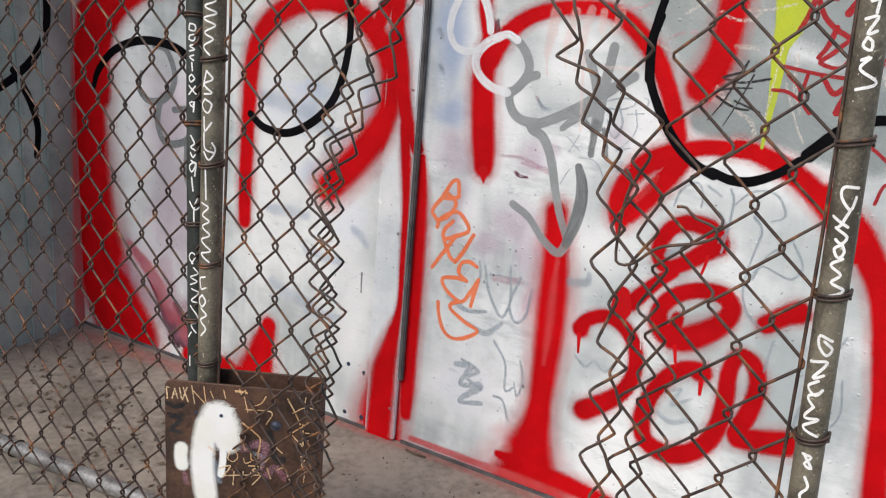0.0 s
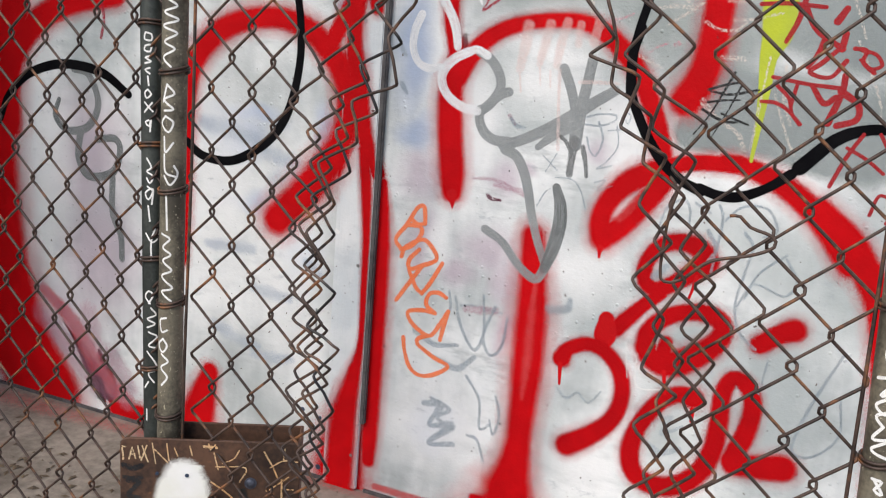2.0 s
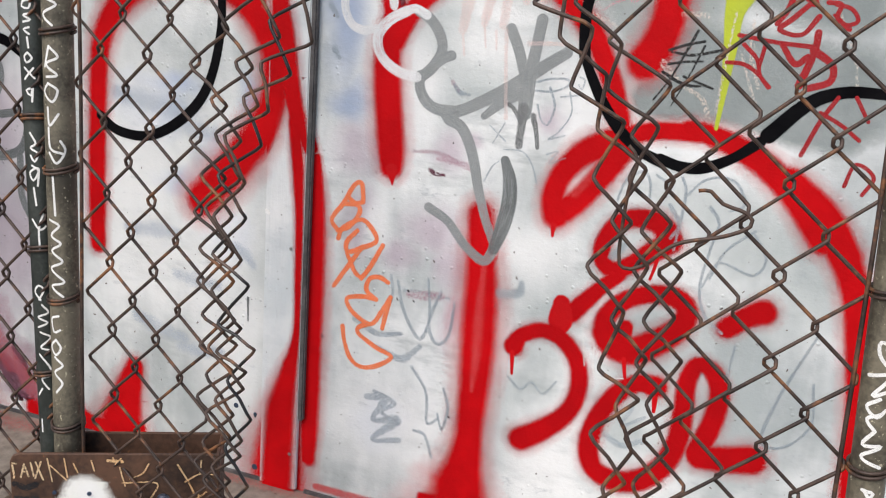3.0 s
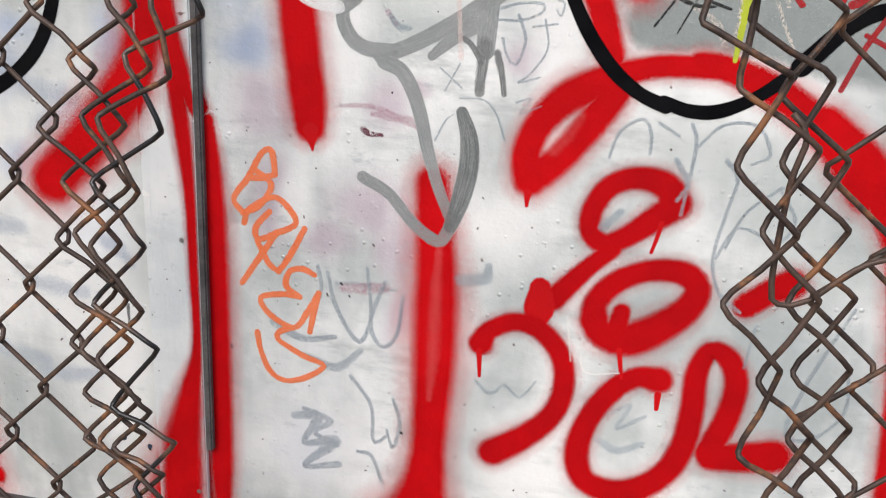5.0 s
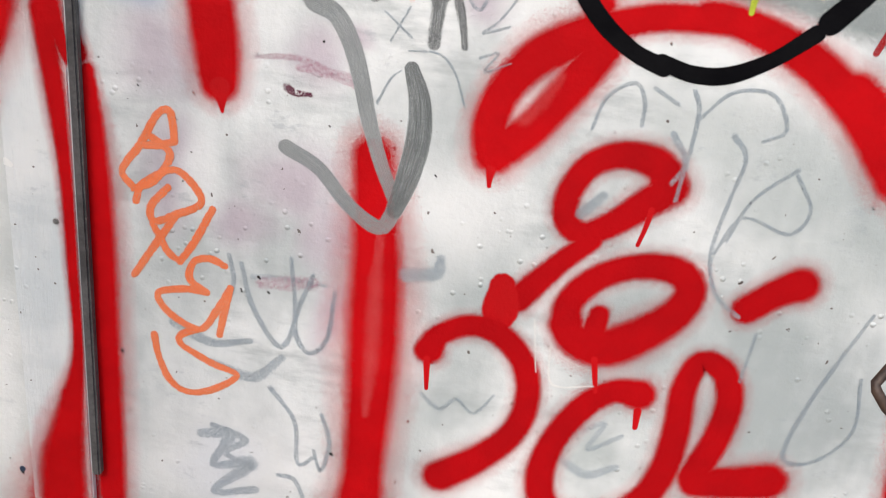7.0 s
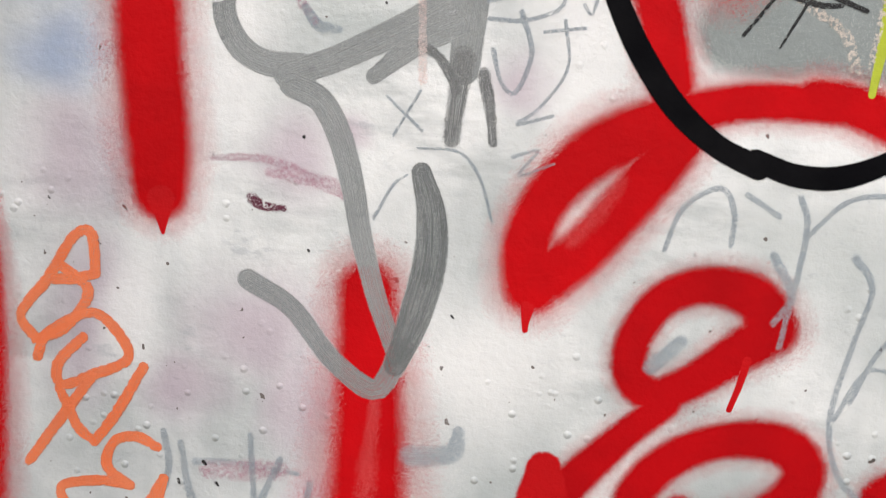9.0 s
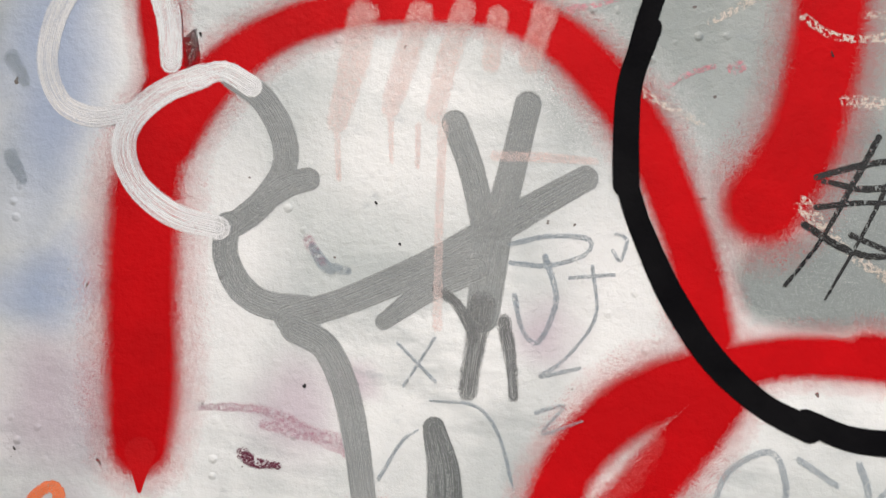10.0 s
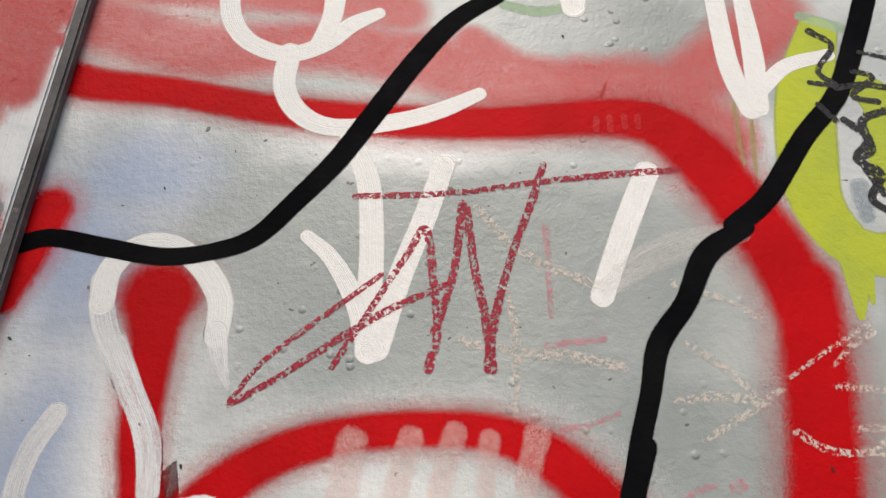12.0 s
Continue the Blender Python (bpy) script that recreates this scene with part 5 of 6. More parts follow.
paint("scribble", "charcoal", 6, [(.662, 1.335, .007), (.68, 1.318, .008), (.668, 1.298, .007), (.686, 1.285, .008), (.676, 1.262, .007), (.69, 1.25, .006)])
paint("red_foot", "wash_red", 3, [(0.038, 0.019, 0.016), (0.205, 0.018, 0.02), (0.362, 0.018, 0.024), (0.602, 0.012, 0.02)])
floor_paint("red_overspray", "floor_red", 0, [(-1.05, -0.06, 0.06), (-0.8, -0.05, 0.06), (-0.5, -0.03, 0.04), (-0.2, -0.02, 0.03), (0.2, -0.015, 0.03), (0.5, -0.02, 0.04)])
# the white that was sprayed along the red outlines
for layer, order, tag, style, line, host in list(strokes):
    if style in ("spray_red", "spray_soft") and tag in ("red_arch", "red_left_n", "red_left_big", "red_down", "red_mid") and len(line) > 5:
        strokes.append((1, order, "white_fill", "halo_white", [(a, c, w * 2.8 + 0.03) for a, c, w in line], wall))
films = {}
for rank, (layer, _, tag, style, line, host) in enumerate(sorted(strokes, key=lambda s: s[:2])):
    bm = films.setdefault((tag, style, host), bmesh.new())
    off = 0.00002 + 0.000002 * rank

    def lay(a, b, rise, off=off, host=host):
        off += rise
        if host is wall:
            return (a, -off, b)
        if host is wall_side:
            return (-1.115 + off, a, b)
        return (a, b, off)

    reach = STYLES[style][1]
    ribbon(bm, line, reach, lay)
    mean = sum(q[0] for q in line) / len(line)
    if host is wall and mean < 0.0 and max(q[0] + q[2] * reach / 2 for q in line) > -0.088:
        # the same stroke where it runs on over the plank
        ribbon(bm, line, reach, lambda a, b, rise, off=off: (min(-0.0045, max(-0.0878, a)), -off - 0.0122 - rise, b))
for (tag, style, host), bm in films.items():
    part(tag, bm, STYLES[style][0], host, LABELS.get(tag, ""))

bm = bmesh.new()
for y in (-0.29, -0.175, -0.1):
    box(bm, -1.1145, -1.109, y - 0.003, y + 0.003, 0.0, 3.4, 0.001)
tagged(part("trim", bm, SIDE_WALL), "thin painted battens on the side wall", "trim", kind="structure")


# ---- fence ----
def on_fence(x, z, off=0.0):
    """A point of the leaning fence, from its own ruler; off: metres behind it."""
    return in_fence(1.0515 * x - 0.0089 * z - 0.0423, 1.0525 * z - 0.0755, off)


def in_fence(x, z, off=0.0):
    """A point of the leaning fence over the ground; off: metres behind it."""
    return Vector((x, -0.583 + 0.06 * (z - 0.7) + off, z))


HALF = 0.0418
BENDS = (0.0, 0.07, 0.16, 0.36, 0.5, 0.64, 0.84, 0.93)


def link_wire(column, left, foot, head):
    """One zigzag wire of the whole mesh. left: the mesh between the corner and the hole, whose columns count from the gate post."""
    phase, step = column % 2, 0.0325 if left else 0.0355
    path = []
    for r in range(int(foot / HALF), int(head / HALF)):
        for s in BENDS:
            z = (r + s) * HALF + (0.021 if left else 0.056)
            x = 0.041 + step * column - 0.06 * (z - 0.94) if left else 0.8735 - step * column - 0.058 * (z - 0.85)
            if not left:
                z += 0.026 * min(1.0, max(0.0, (0.80 - x) / 0.06))
            swing = min(1.0, max(-1.0, (1 - 2 * s) * 1.16))
            side = 1 if (r + phase) % 2 == 0 else -1
            wave = 0.004 * noise.noise(Vector((column * 3.1, z * 4, 0.5 if left else 9.5)))
            depth = side * 0.0027 * min(1.0, 6 * min(s, 1 - s))
            path.append(on_fence(x + side * (step / 2 + 0.0035) * swing + wave, z, depth))
    return path


def torn_wire(corners, off, drift):
    """A wire hanging loose beside the hole: its bends from the top down as (x, z) over the ground.
    Above and below it goes on as it does there; drift: how the torn edge runs off sideways with the height."""
    (x0, z0), (x1, _), (xa, za), (xb, _) = corners[0], corners[1], corners[-1], corners[-2]
    up = [((x0, x1)[k % 2] + drift * 0.0445 * k, z0 + 0.0445 * k) for k in range(int((1.95 - z0) / 0.0445), 0, -1)]
    down = [((xa, xb)[k % 2], za - 0.0445 * k) for k in range(1, int((za - 0.06) / 0.0445))]
    bends = up + list(corners) + down
    path = []
    for k in range(len(bends)):
        here, then = Vector(bends[k]), Vector(bends[min(k + 1, len(bends) - 1)])
        prior = Vector(bends[max(k - 1, 0)])
        side = 1 if then.x < here.x else -1
        for p, t in ((here.lerp(prior, 0.17), -1), (here.lerp(prior, 0.06) * 0.7 + here.lerp(then, 0.06) * 0.3, -0.4), (here.lerp(prior, 0.06) * 0.3 + here.lerp(then, 0.06) * 0.7, 0.4), (here.lerp(then, 0.17), 1), (here.lerp(then, 0.5), 0)):
            bow = 0.0016 * noise.noise(Vector((p.x * 60, p.y * 25, off * 900)))
            swell = 0.007 * noise.noise(Vector((off * 300, p.y * 5, 2.2)))
            path.append(in_fence(p.x + bow, p.y + bow, off + swell + 0.0025 * side * t))
    return path


# the loose wires on both sides of the hole, the outermost first: bends, depth
TORN_LEFT = [
    ([(.306, 1.002), (.245, .97), (.281, .913), (.219, .884), (.25, .831), (.191, .791), (.234, .745), (.188, .696), (.243, .666), (.2, .612), (.255, .588), (.217, .543)], -0.015),
    ([(.286, 1.01), (.306, .949), (.242, .925), (.259, .872), (.199, .839), (.231, .786), (.187, .741), (.232, .695), (.189, .651), (.235, .611), (.199, .575), (.244, .557)], -0.018),
    ([(.224, 1.01), (.265, .953), (.205, .921), (.242, .876), (.182, .837), (.221, .788), (.17, .747), (.216, .7), (.173, .654), (.224, .618), (.186, .578), (.244, .536)], -0.012),
    ([(.233, 1.001), (.18, .962), (.227, .915), (.17, .875), (.218, .832), (.162, .786), (.212, .743), (.163, .696), (.217, .664), (.17, .614), (.225, .585), (.179, .538)], -0.008),
    ([(.192, .955), (.138, .912), (.195, .869), (.144, .825), (.198, .785), (.152, .739), (.204, .704), (.158, .653), (.212, .62), (.167, .572), (.222, .551)], -0.004),
]
TORN_RIGHT = [
    ([(.582, 1.032), (.553, 1.01), (.616, .994), (.599, .936), (.656, .91), (.631, .854), (.677, .817), (.636, .768), (.681, .729), (.662, .667), (.708, .643)], -0.054),
    ([(.582, 1.029), (.579, .98), (.632, .951), (.628, .899), (.682, .868), (.653, .814), (.697, .776), (.667, .718), (.708, .684), (.683, .63)], -0.045),
    ([(.588, 1.015), (.64, .98), (.629, .936), (.686, .907), (.661, .852), (.711, .816), (.679, .765), (.728, .726), (.694, .672), (.741, .636)], -0.03),
    ([(.665, 1.03), (.62, .98), (.69, .945), (.655, .892), (.707, .857), (.679, .801), (.727, .768), (.694, .711), (.741, .678), (.71, .626)], -0.015),
]

fence = new("chain_link_fence")
tagged(fence, "rusty chain link fence with a torn hole, leaning inwards", "fence")
for c in range(-33, 5):
    if c == -1:
        continue
    bm = bmesh.new()
    tube(bm, link_wire(c, True, 0.078, 1.95), 0.0021, 6)
    part("wire", bm, WIRE, fence)
for c in range(0, 5):
    bm = bmesh.new()
    tube(bm, link_wire(c, False, 0.1, 1.95), 0.0021, 6)
    part("wire", bm, WIRE, fence)
for wires, drift in ((TORN_LEFT, 0.35), (TORN_RIGHT, -0.35)):
    for bends, off in wires:
        bm = bmesh.new()
        tube(bm, torn_wire(bends, off, drift), 0.0021, 8)
        part("torn_wire", bm, TARRED if wires is TORN_LEFT and bends is wires[0][0] else WIRE, fence, "loose rusty wire beside the hole")
for x0, lean in ((0.034, -0.018), (0.9, -0.045)):
    bm = bmesh.new()
    tube(bm, [on_fence(x0 + lean * (z - 0.7) + 0.0015 * math.sin(z * 9), z, -0.004) for z in np.linspace(0.1, 1.95, 40)], 0.0023, 6)
    part("tension_wire", bm, WIRE, fence)
bm = bmesh.new()
tube(bm, [on_fence(q[0], q[1], -0.045) for q in spline([(0.7423, 0.8831), (0.7529, 0.8841), (0.7643, 0.8746), (0.7863, 0.8688), (0.7901, 0.8583), (0.7691, 0.8459), (0.7299, 0.8325), (0.7032, 0.8077), (0.686, 0.8029), (0.6803, 0.8163), (0.6812, 0.8736), (0.686, 0.9022), (0.6764, 0.9147)], 0.006)], 0.002, 6)
part("bent_wire", bm, WIRE, fence, "loose bent wire")


def pipe_post(name, x_at, lean, radius, mat, rings, label, off=0.0):
    """A round post in the fence, with double tie wires."""
    post = new(name)
    tagged(post, label, "post", "fence posts")
    foot, head = on_fence(x_at - 0.628 * lean, 0.072, off), on_fence(x_at + 1.25 * lean, 1.95, off)
    bm = bmesh.new()
    tube(bm, [foot.lerp(head, k / 24) for k in range(25)], radius, 28)
    part("pipe", bm, mat, post)
    bm = bmesh.new()
    bmesh.ops.create_uvsphere(bm, u_segments=20, v_segments=10, radius=radius * 1.12, matrix=Matrix.Translation(head) @ Matrix.Diagonal((1, 1, 0.6, 1)))
    part("cap", bm, mat, post)
    for z in rings:
        mid = on_fence(x_at + lean * (z - 0.7), z, off)
        bm = bmesh.new()
        turns = []
        for k in range(58):
            a = 2 * math.pi * k / 28
            turns.append(mid + Vector(((radius + 0.0022) * math.cos(a), (radius + 0.0022) * math.sin(a), 0.005 * k / 28 - 0.005 + 0.004 * math.sin(a + z * 40))))
        tube(bm, turns, 0.002, 6)
        part("tie_wire", bm, WIRE, post)
    return post


def on_post(x_at, lean, radius, off=0.0):
    """Turns (metres beside the axis, height) into a point on the post's outer face."""
    def place(a, z, rise=0.0):
        mid = on_fence(x_at + lean * (z - 0.7), z, off)
        toward = (Vector((0.97, -1.61, 0)) - Vector((mid.x, mid.y, 0))).normalized()
        right = Vector((-toward.y, toward.x, 0))
        ang = max(-1.5, min(1.5, a / radius))
        return mid + (radius + 0.0004 + rise) * (math.sin(ang) * right + math.cos(ang) * toward)
    return place


POST_L, POST_D, POST_R = (0.003, -0.03, 0.0184), (-0.038, -0.052, 0.0174), (0.9235, -0.063, 0.0168)
post_l = pipe_post("gate_post", *POST_L, PIPE, (0.469, 0.636, 0.796, 0.958, 1.12, 1.28, 1.44), "grey galvanised gate post with white marker tags")
post_d = pipe_post("gate_post", *POST_D, PIPE_DARK, (0.525, 0.687, 0.849, 1.015, 1.18, 1.34, 1.5), "dark weathered gate post with white marker tags", 0.012)
post_r = pipe_post("fence_post", *POST_R, PIPE, (0.32, 0.485, 0.646, 0.812, 0.978, 1.14, 1.3), "grey galvanised fence post with white marker tags")


def pen(post, line):
    """A line of white marker on a post: (metres beside the axis, height, width)."""
    x, lean, r = {"l": POST_L, "d": POST_D, "r": POST_R}[post]
    bm = bmesh.new()
    ribbon(bm, line, 1.1, on_post(x, lean, r, 0.012 if post == "d" else 0.0))
    part("marker_line", bm, INK, {"l": post_l, "d": post_d, "r": post_r}[post], "white marker scrawl")


pen("r", [(0.0112, 0.9332, 0.0034), (-0.0038, 0.9321, 0.0034), (-0.0053, 0.9215, 0.0034), (0.0058, 0.9092, 0.0034), (0.0104, 0.9233, 0.0034)])
pen("r", [(-0.0113, 0.8993, 0.0034), (0.0056, 0.8908, 0.0034)])
pen("r", [(0.0058, 0.9092, 0.0034), (-0.0020, 0.8915, 0.0034), (-0.0063, 0.8880, 0.0034)])
pen("r", [(-0.0063, 0.8880, 0.0034), (0.0064, 0.8802, 0.0034), (0.0012, 0.8721, 0.0034), (-0.0049, 0.8756, 0.0034)])
pen("r", [(0.0028, 0.8721, 0.0034), (-0.0051, 0.8650, 0.0034), (0.0006, 0.8562, 0.0034), (0.0059, 0.8633, 0.0034), (0.0021, 0.8721, 0.0034)])
pen("r", [(0.0054, 0.8562, 0.0034), (-0.0061, 0.8474, 0.0034), (0.0057, 0.8386, 0.0034), (-0.0030, 0.8287, 0.0034), (0.0118, 0.8216, 0.0034), (-0.0051, 0.8121, 0.0034)])
pen("r", [(0.0078, 0.7643, 0.0034), (-0.0058, 0.7681, 0.0034), (-0.0059, 0.7567, 0.0034), (0.0033, 0.7471, 0.0034), (0.0091, 0.7548, 0.0034), (-0.0002, 0.7624, 0.0034)])
pen("r", [(-0.0135, 0.7357, 0.0034), (0.0060, 0.7395, 0.0034), (-0.0077, 0.7185, 0.0034), (0.0040, 0.7242, 0.0034)])
pen("r", [(-0.0008, 0.7166, 0.0034), (-0.0117, 0.7071, 0.0034), (-0.0019, 0.6994, 0.0034), (0.0052, 0.7071, 0.0034)])
pen("r", [(0.0024, 0.7032, 0.0034), (-0.0099, 0.6956, 0.0034), (-0.0018, 0.6861, 0.0034)])
pen("r", [(-0.0018, 0.6861, 0.0034), (-0.0112, 0.6708, 0.0034), (0.0053, 0.6727, 0.0034), (-0.0110, 0.6594, 0.0034), (0.0067, 0.6525, 0.0034)])
pen("r", [(-0.0081, 1.1351, 0.0034), (-0.0040, 1.1210, 0.0034), (0.0034, 1.1245, 0.0034), (0.0025, 1.1104, 0.0034)])
pen("r", [(-0.0077, 1.1033, 0.0034), (0.0047, 1.1068, 0.0034), (-0.0036, 1.0892, 0.0034), (0.0054, 1.0927, 0.0034)])
pen("r", [(-0.0031, 1.0857, 0.0034), (-0.0065, 1.0768, 0.0034), (0.0021, 1.0733, 0.0034), (0.0023, 1.0821, 0.0034), (-0.0031, 1.0857, 0.0034)])
pen("r", [(-0.0058, 1.0627, 0.0034), (0.0033, 1.0662, 0.0034), (-0.0060, 1.0539, 0.0034), (0.0133, 1.0415, 0.0034), (-0.0074, 1.0327, 0.0034)])
pen("r", [(-0.0059, 0.6288, 0.0034), (0.0040, 0.6269, 0.0034), (-0.0028, 0.6174, 0.0034), (0.0057, 0.6136, 0.0034), (-0.0043, 0.6288, 0.0034)])
pen("r", [(0.0001, 0.6021, 0.0034), (0.0047, 0.5907, 0.0034), (-0.0028, 0.5792, 0.0034), (0.0034, 0.5678, 0.0034)])
pen("l", [(-0.0133, 1.0523, 0.003), (0.0006, 1.0434, 0.003), (-0.0179, 1.0346, 0.003), (0.0027, 1.0257, 0.003), (-0.0201, 1.0169, 0.003), (0.0009, 1.0081, 0.003), (-0.0174, 0.9963, 0.003), (-0.0021, 0.9875, 0.003), (-0.0194, 0.9757, 0.003), (-0.0072, 0.9639, 0.003)])
pen("l", [(-0.0121, 0.9403, 0.003), (-0.0185, 0.9168, 0.003)])
pen("l", [(-0.0121, 0.9403, 0.003), (-0.0017, 0.9285, 0.003), (-0.0164, 0.9197, 0.003), (-0.0028, 0.9079, 0.003), (-0.0162, 0.9050, 0.003)])
pen("l", [(-0.0142, 0.8979, 0.003), (-0.0027, 0.8903, 0.003), (-0.0093, 0.8767, 0.003), (-0.0206, 0.8873, 0.003), (-0.0142, 0.8979, 0.003)])
pen("l", [(-0.0158, 0.8696, 0.003), (-0.0137, 0.8490, 0.003), (-0.0024, 0.8626, 0.003)])
pen("l", [(-0.0155, 0.8461, 0.003), (-0.0134, 0.8225, 0.003), (0.0005, 0.8166, 0.003)])
pen("l", [(-0.0009, 0.8313, 0.003), (0.0043, 0.8196, 0.003), (-0.0059, 0.8048, 0.003), (-0.0151, 0.8166, 0.003)])
pen("l", [(-0.0115, 0.7897, 0.003), (-0.0095, 0.7422, 0.003)])
pen("l", [(-0.0182, 0.7359, 0.003), (-0.0053, 0.7296, 0.003), (-0.0159, 0.7169, 0.003), (-0.0038, 0.7075, 0.003), (-0.0156, 0.6980, 0.003), (-0.0023, 0.6853, 0.003), (-0.0174, 0.6758, 0.003), (-0.0008, 0.6600, 0.003), (-0.0171, 0.6537, 0.003), (-0.0026, 0.6411, 0.003)])
pen("l", [(-0.0091, 0.6163, 0.003), (-0.0196, 0.6117, 0.003), (-0.0162, 0.5952, 0.003), (-0.0075, 0.5985, 0.003)])
pen("l", [(-0.0137, 0.5854, 0.003), (-0.0072, 0.5755, 0.003), (-0.0143, 0.5656, 0.003), (-0.0221, 0.5755, 0.003), (-0.0137, 0.5854, 0.003)])
pen("l", [(-0.0160, 0.5624, 0.003), (-0.0055, 0.5525, 0.003), (-0.0167, 0.5426, 0.003), (-0.0065, 0.5295, 0.003), (-0.0150, 0.5163, 0.003)])
pen("d", [(-0.0119, 1.0050, 0.0026), (-0.0032, 1.0032, 0.0026), (-0.0034, 0.9950, 0.0026), (-0.0137, 0.9962, 0.0026), (-0.0119, 1.0050, 0.0026)])
pen("d", [(-0.0123, 0.9873, 0.0026), (-0.0035, 0.9891, 0.0026), (-0.0055, 0.9797, 0.0026), (-0.0141, 0.9814, 0.0026), (-0.0123, 0.9873, 0.0026)])
pen("d", [(-0.0038, 0.9738, 0.0026), (-0.0127, 0.9714, 0.0026), (-0.0039, 0.9667, 0.0026), (-0.0129, 0.9638, 0.0026)])
pen("d", [(-0.0059, 0.9579, 0.0026), (-0.0131, 0.9550, 0.0026), (-0.0061, 0.9502, 0.0026)])
pen("d", [(-0.0088, 0.9461, 0.0026), (-0.0077, 0.9344, 0.0026)])
pen("d", [(-0.0092, 0.9285, 0.0026), (-0.0041, 0.9226, 0.0026), (-0.0109, 0.9167, 0.0026), (-0.0139, 0.9238, 0.0026), (-0.0092, 0.9285, 0.0026)])
pen("d", [(-0.0142, 0.9108, 0.0026), (-0.0021, 0.8990, 0.0026)])
pen("d", [(-0.0031, 0.9108, 0.0026), (-0.0146, 0.8973, 0.0026)])
pen("d", [(-0.0054, 0.8873, 0.0026), (-0.0132, 0.8843, 0.0026), (-0.0075, 0.8784, 0.0026), (-0.0047, 0.8890, 0.0026), (-0.0063, 0.8714, 0.0026)])
pen("d", [(-0.0112, 0.8338, 0.0026), (-0.0048, 0.8217, 0.0026), (-0.0117, 0.8156, 0.0026), (-0.0025, 0.8096, 0.0026), (-0.0071, 0.7992, 0.0026), (-0.0119, 0.8065, 0.0026)])
pen("d", [(-0.0107, 0.7944, 0.0026), (-0.0029, 0.7883, 0.0026), (-0.0096, 0.7762, 0.0026), (-0.0141, 0.7853, 0.0026), (-0.0029, 0.7914, 0.0026), (-0.0045, 0.7701, 0.0026)])
pen("d", [(-0.0098, 0.7671, 0.0026), (-0.0075, 0.7459, 0.0026)])
pen("d", [(-0.0060, 0.6912, 0.0026), (-0.0055, 0.7186, 0.0026), (0.0021, 0.7368, 0.0026), (0.0056, 0.7246, 0.0026), (-0.0043, 0.7155, 0.0026), (-0.0139, 0.7277, 0.0026)])
pen("d", [(-0.0103, 0.6263, 0.0026), (-0.0036, 0.6393, 0.0026), (-0.0100, 0.6445, 0.0026), (-0.0159, 0.6360, 0.0026), (-0.0082, 0.6263, 0.0026)])
pen("d", [(-0.0069, 0.6197, 0.0026), (0.0003, 0.6099, 0.0026), (-0.0129, 0.6034, 0.0026), (-0.0010, 0.5969, 0.0026), (-0.0131, 0.5903, 0.0026)])
pen("d", [(-0.0108, 0.5838, 0.0026), (0.0018, 0.5773, 0.0026), (-0.0111, 0.5642, 0.0026), (-0.0014, 0.5609, 0.0026)])
pen("d", [(-0.0136, 0.5544, 0.0026), (-0.0028, 0.5413, 0.0026), (0.0012, 0.5283, 0.0026), (-0.0117, 0.5217, 0.0026), (-0.0032, 0.5087, 0.0026)])
pen("d", [(-0.0187, 0.4989, 0.0026), (-0.0119, 0.5087, 0.0026)])
pen("d", [(-0.0151, 0.4662, 0.0026), (-0.0153, 0.4499, 0.0026)])

# sticker with a word on the dark post
place = on_post(*POST_D[:2], POST_D[2], 0.012)
bm = bmesh.new()
grid = [[bm.verts.new(place(a, z)) for a in np.linspace(-0.016, 0.017, 9)] for z in (1.052, 1.07, 1.082)]
for lo, hi in zip(grid, grid[1:]):
    for k in range(8):
        bm.faces.new((lo[k], lo[k + 1], hi[k + 1], hi[k]))
sticker = part("sticker", bm, PAPER, post_d, "pale sticker with dark lettering")
word = bpy.data.curves.new("lettering", "FONT")
word.body, word.size, word.align_x, word.extrude = "DEMOS", 0.0085, "CENTER", 0.0002
word.materials.append(STICKER_INK)
txt = new("lettering", word)
mid = place(0, 1.058)
front = (Vector((0.97, -1.61, 0)) - Vector((mid.x, mid.y, 0))).normalized()
txt.matrix_world = Matrix.Translation(mid + front * 0.0012) @ Matrix((Vector((-front.y, front.x, 0)), Vector((0, 0, 1)), front)).transposed().to_4x4() @ Matrix.Diagonal((0.95, 1.6, 1, 1))
txt.parent = post_d

# bottom pipe
bm = bmesh.new()
foot_a, foot_b = Vector((-1.1, -0.618, 0.02)), Vector((-0.04, -0.532, 0.02))
tube(bm, [foot_a.lerp(foot_b, k / 20) for k in range(21)], 0.0175, 24)
rail = tagged(part("bottom_rail", bm, RAIL), "worn steel pipe rail lying along the concrete", "rail")
for x in (-0.62, -0.44, -0.28):
    m = foot_a.lerp(foot_b, (x + 1.1) / 1.07)
    bm = bmesh.new()
    tube(bm, [m + Vector((0.006 * math.sin(a), 0.0195 * math.cos(a), 0.0195 * math.sin(a))) for a in np.linspace(0, 2 * math.pi, 25)], 0.002, 6)
    part("tie_wire", bm, WIRE, rail)

# ---- rusty steel box round the gate posts ----
lockbox = tagged(new("steel_box"), "rusty steel box with scratched tags and white paint", "steel box")
A, ALONG, BACK = Vector((-0.073, -0.667, 0)), Vector((0.8876, 0.4605, 0)), Vector((-0.4605, 0.8876, 0))
LONG, DEEP, TOP = 0.268, 0.063, 0.394


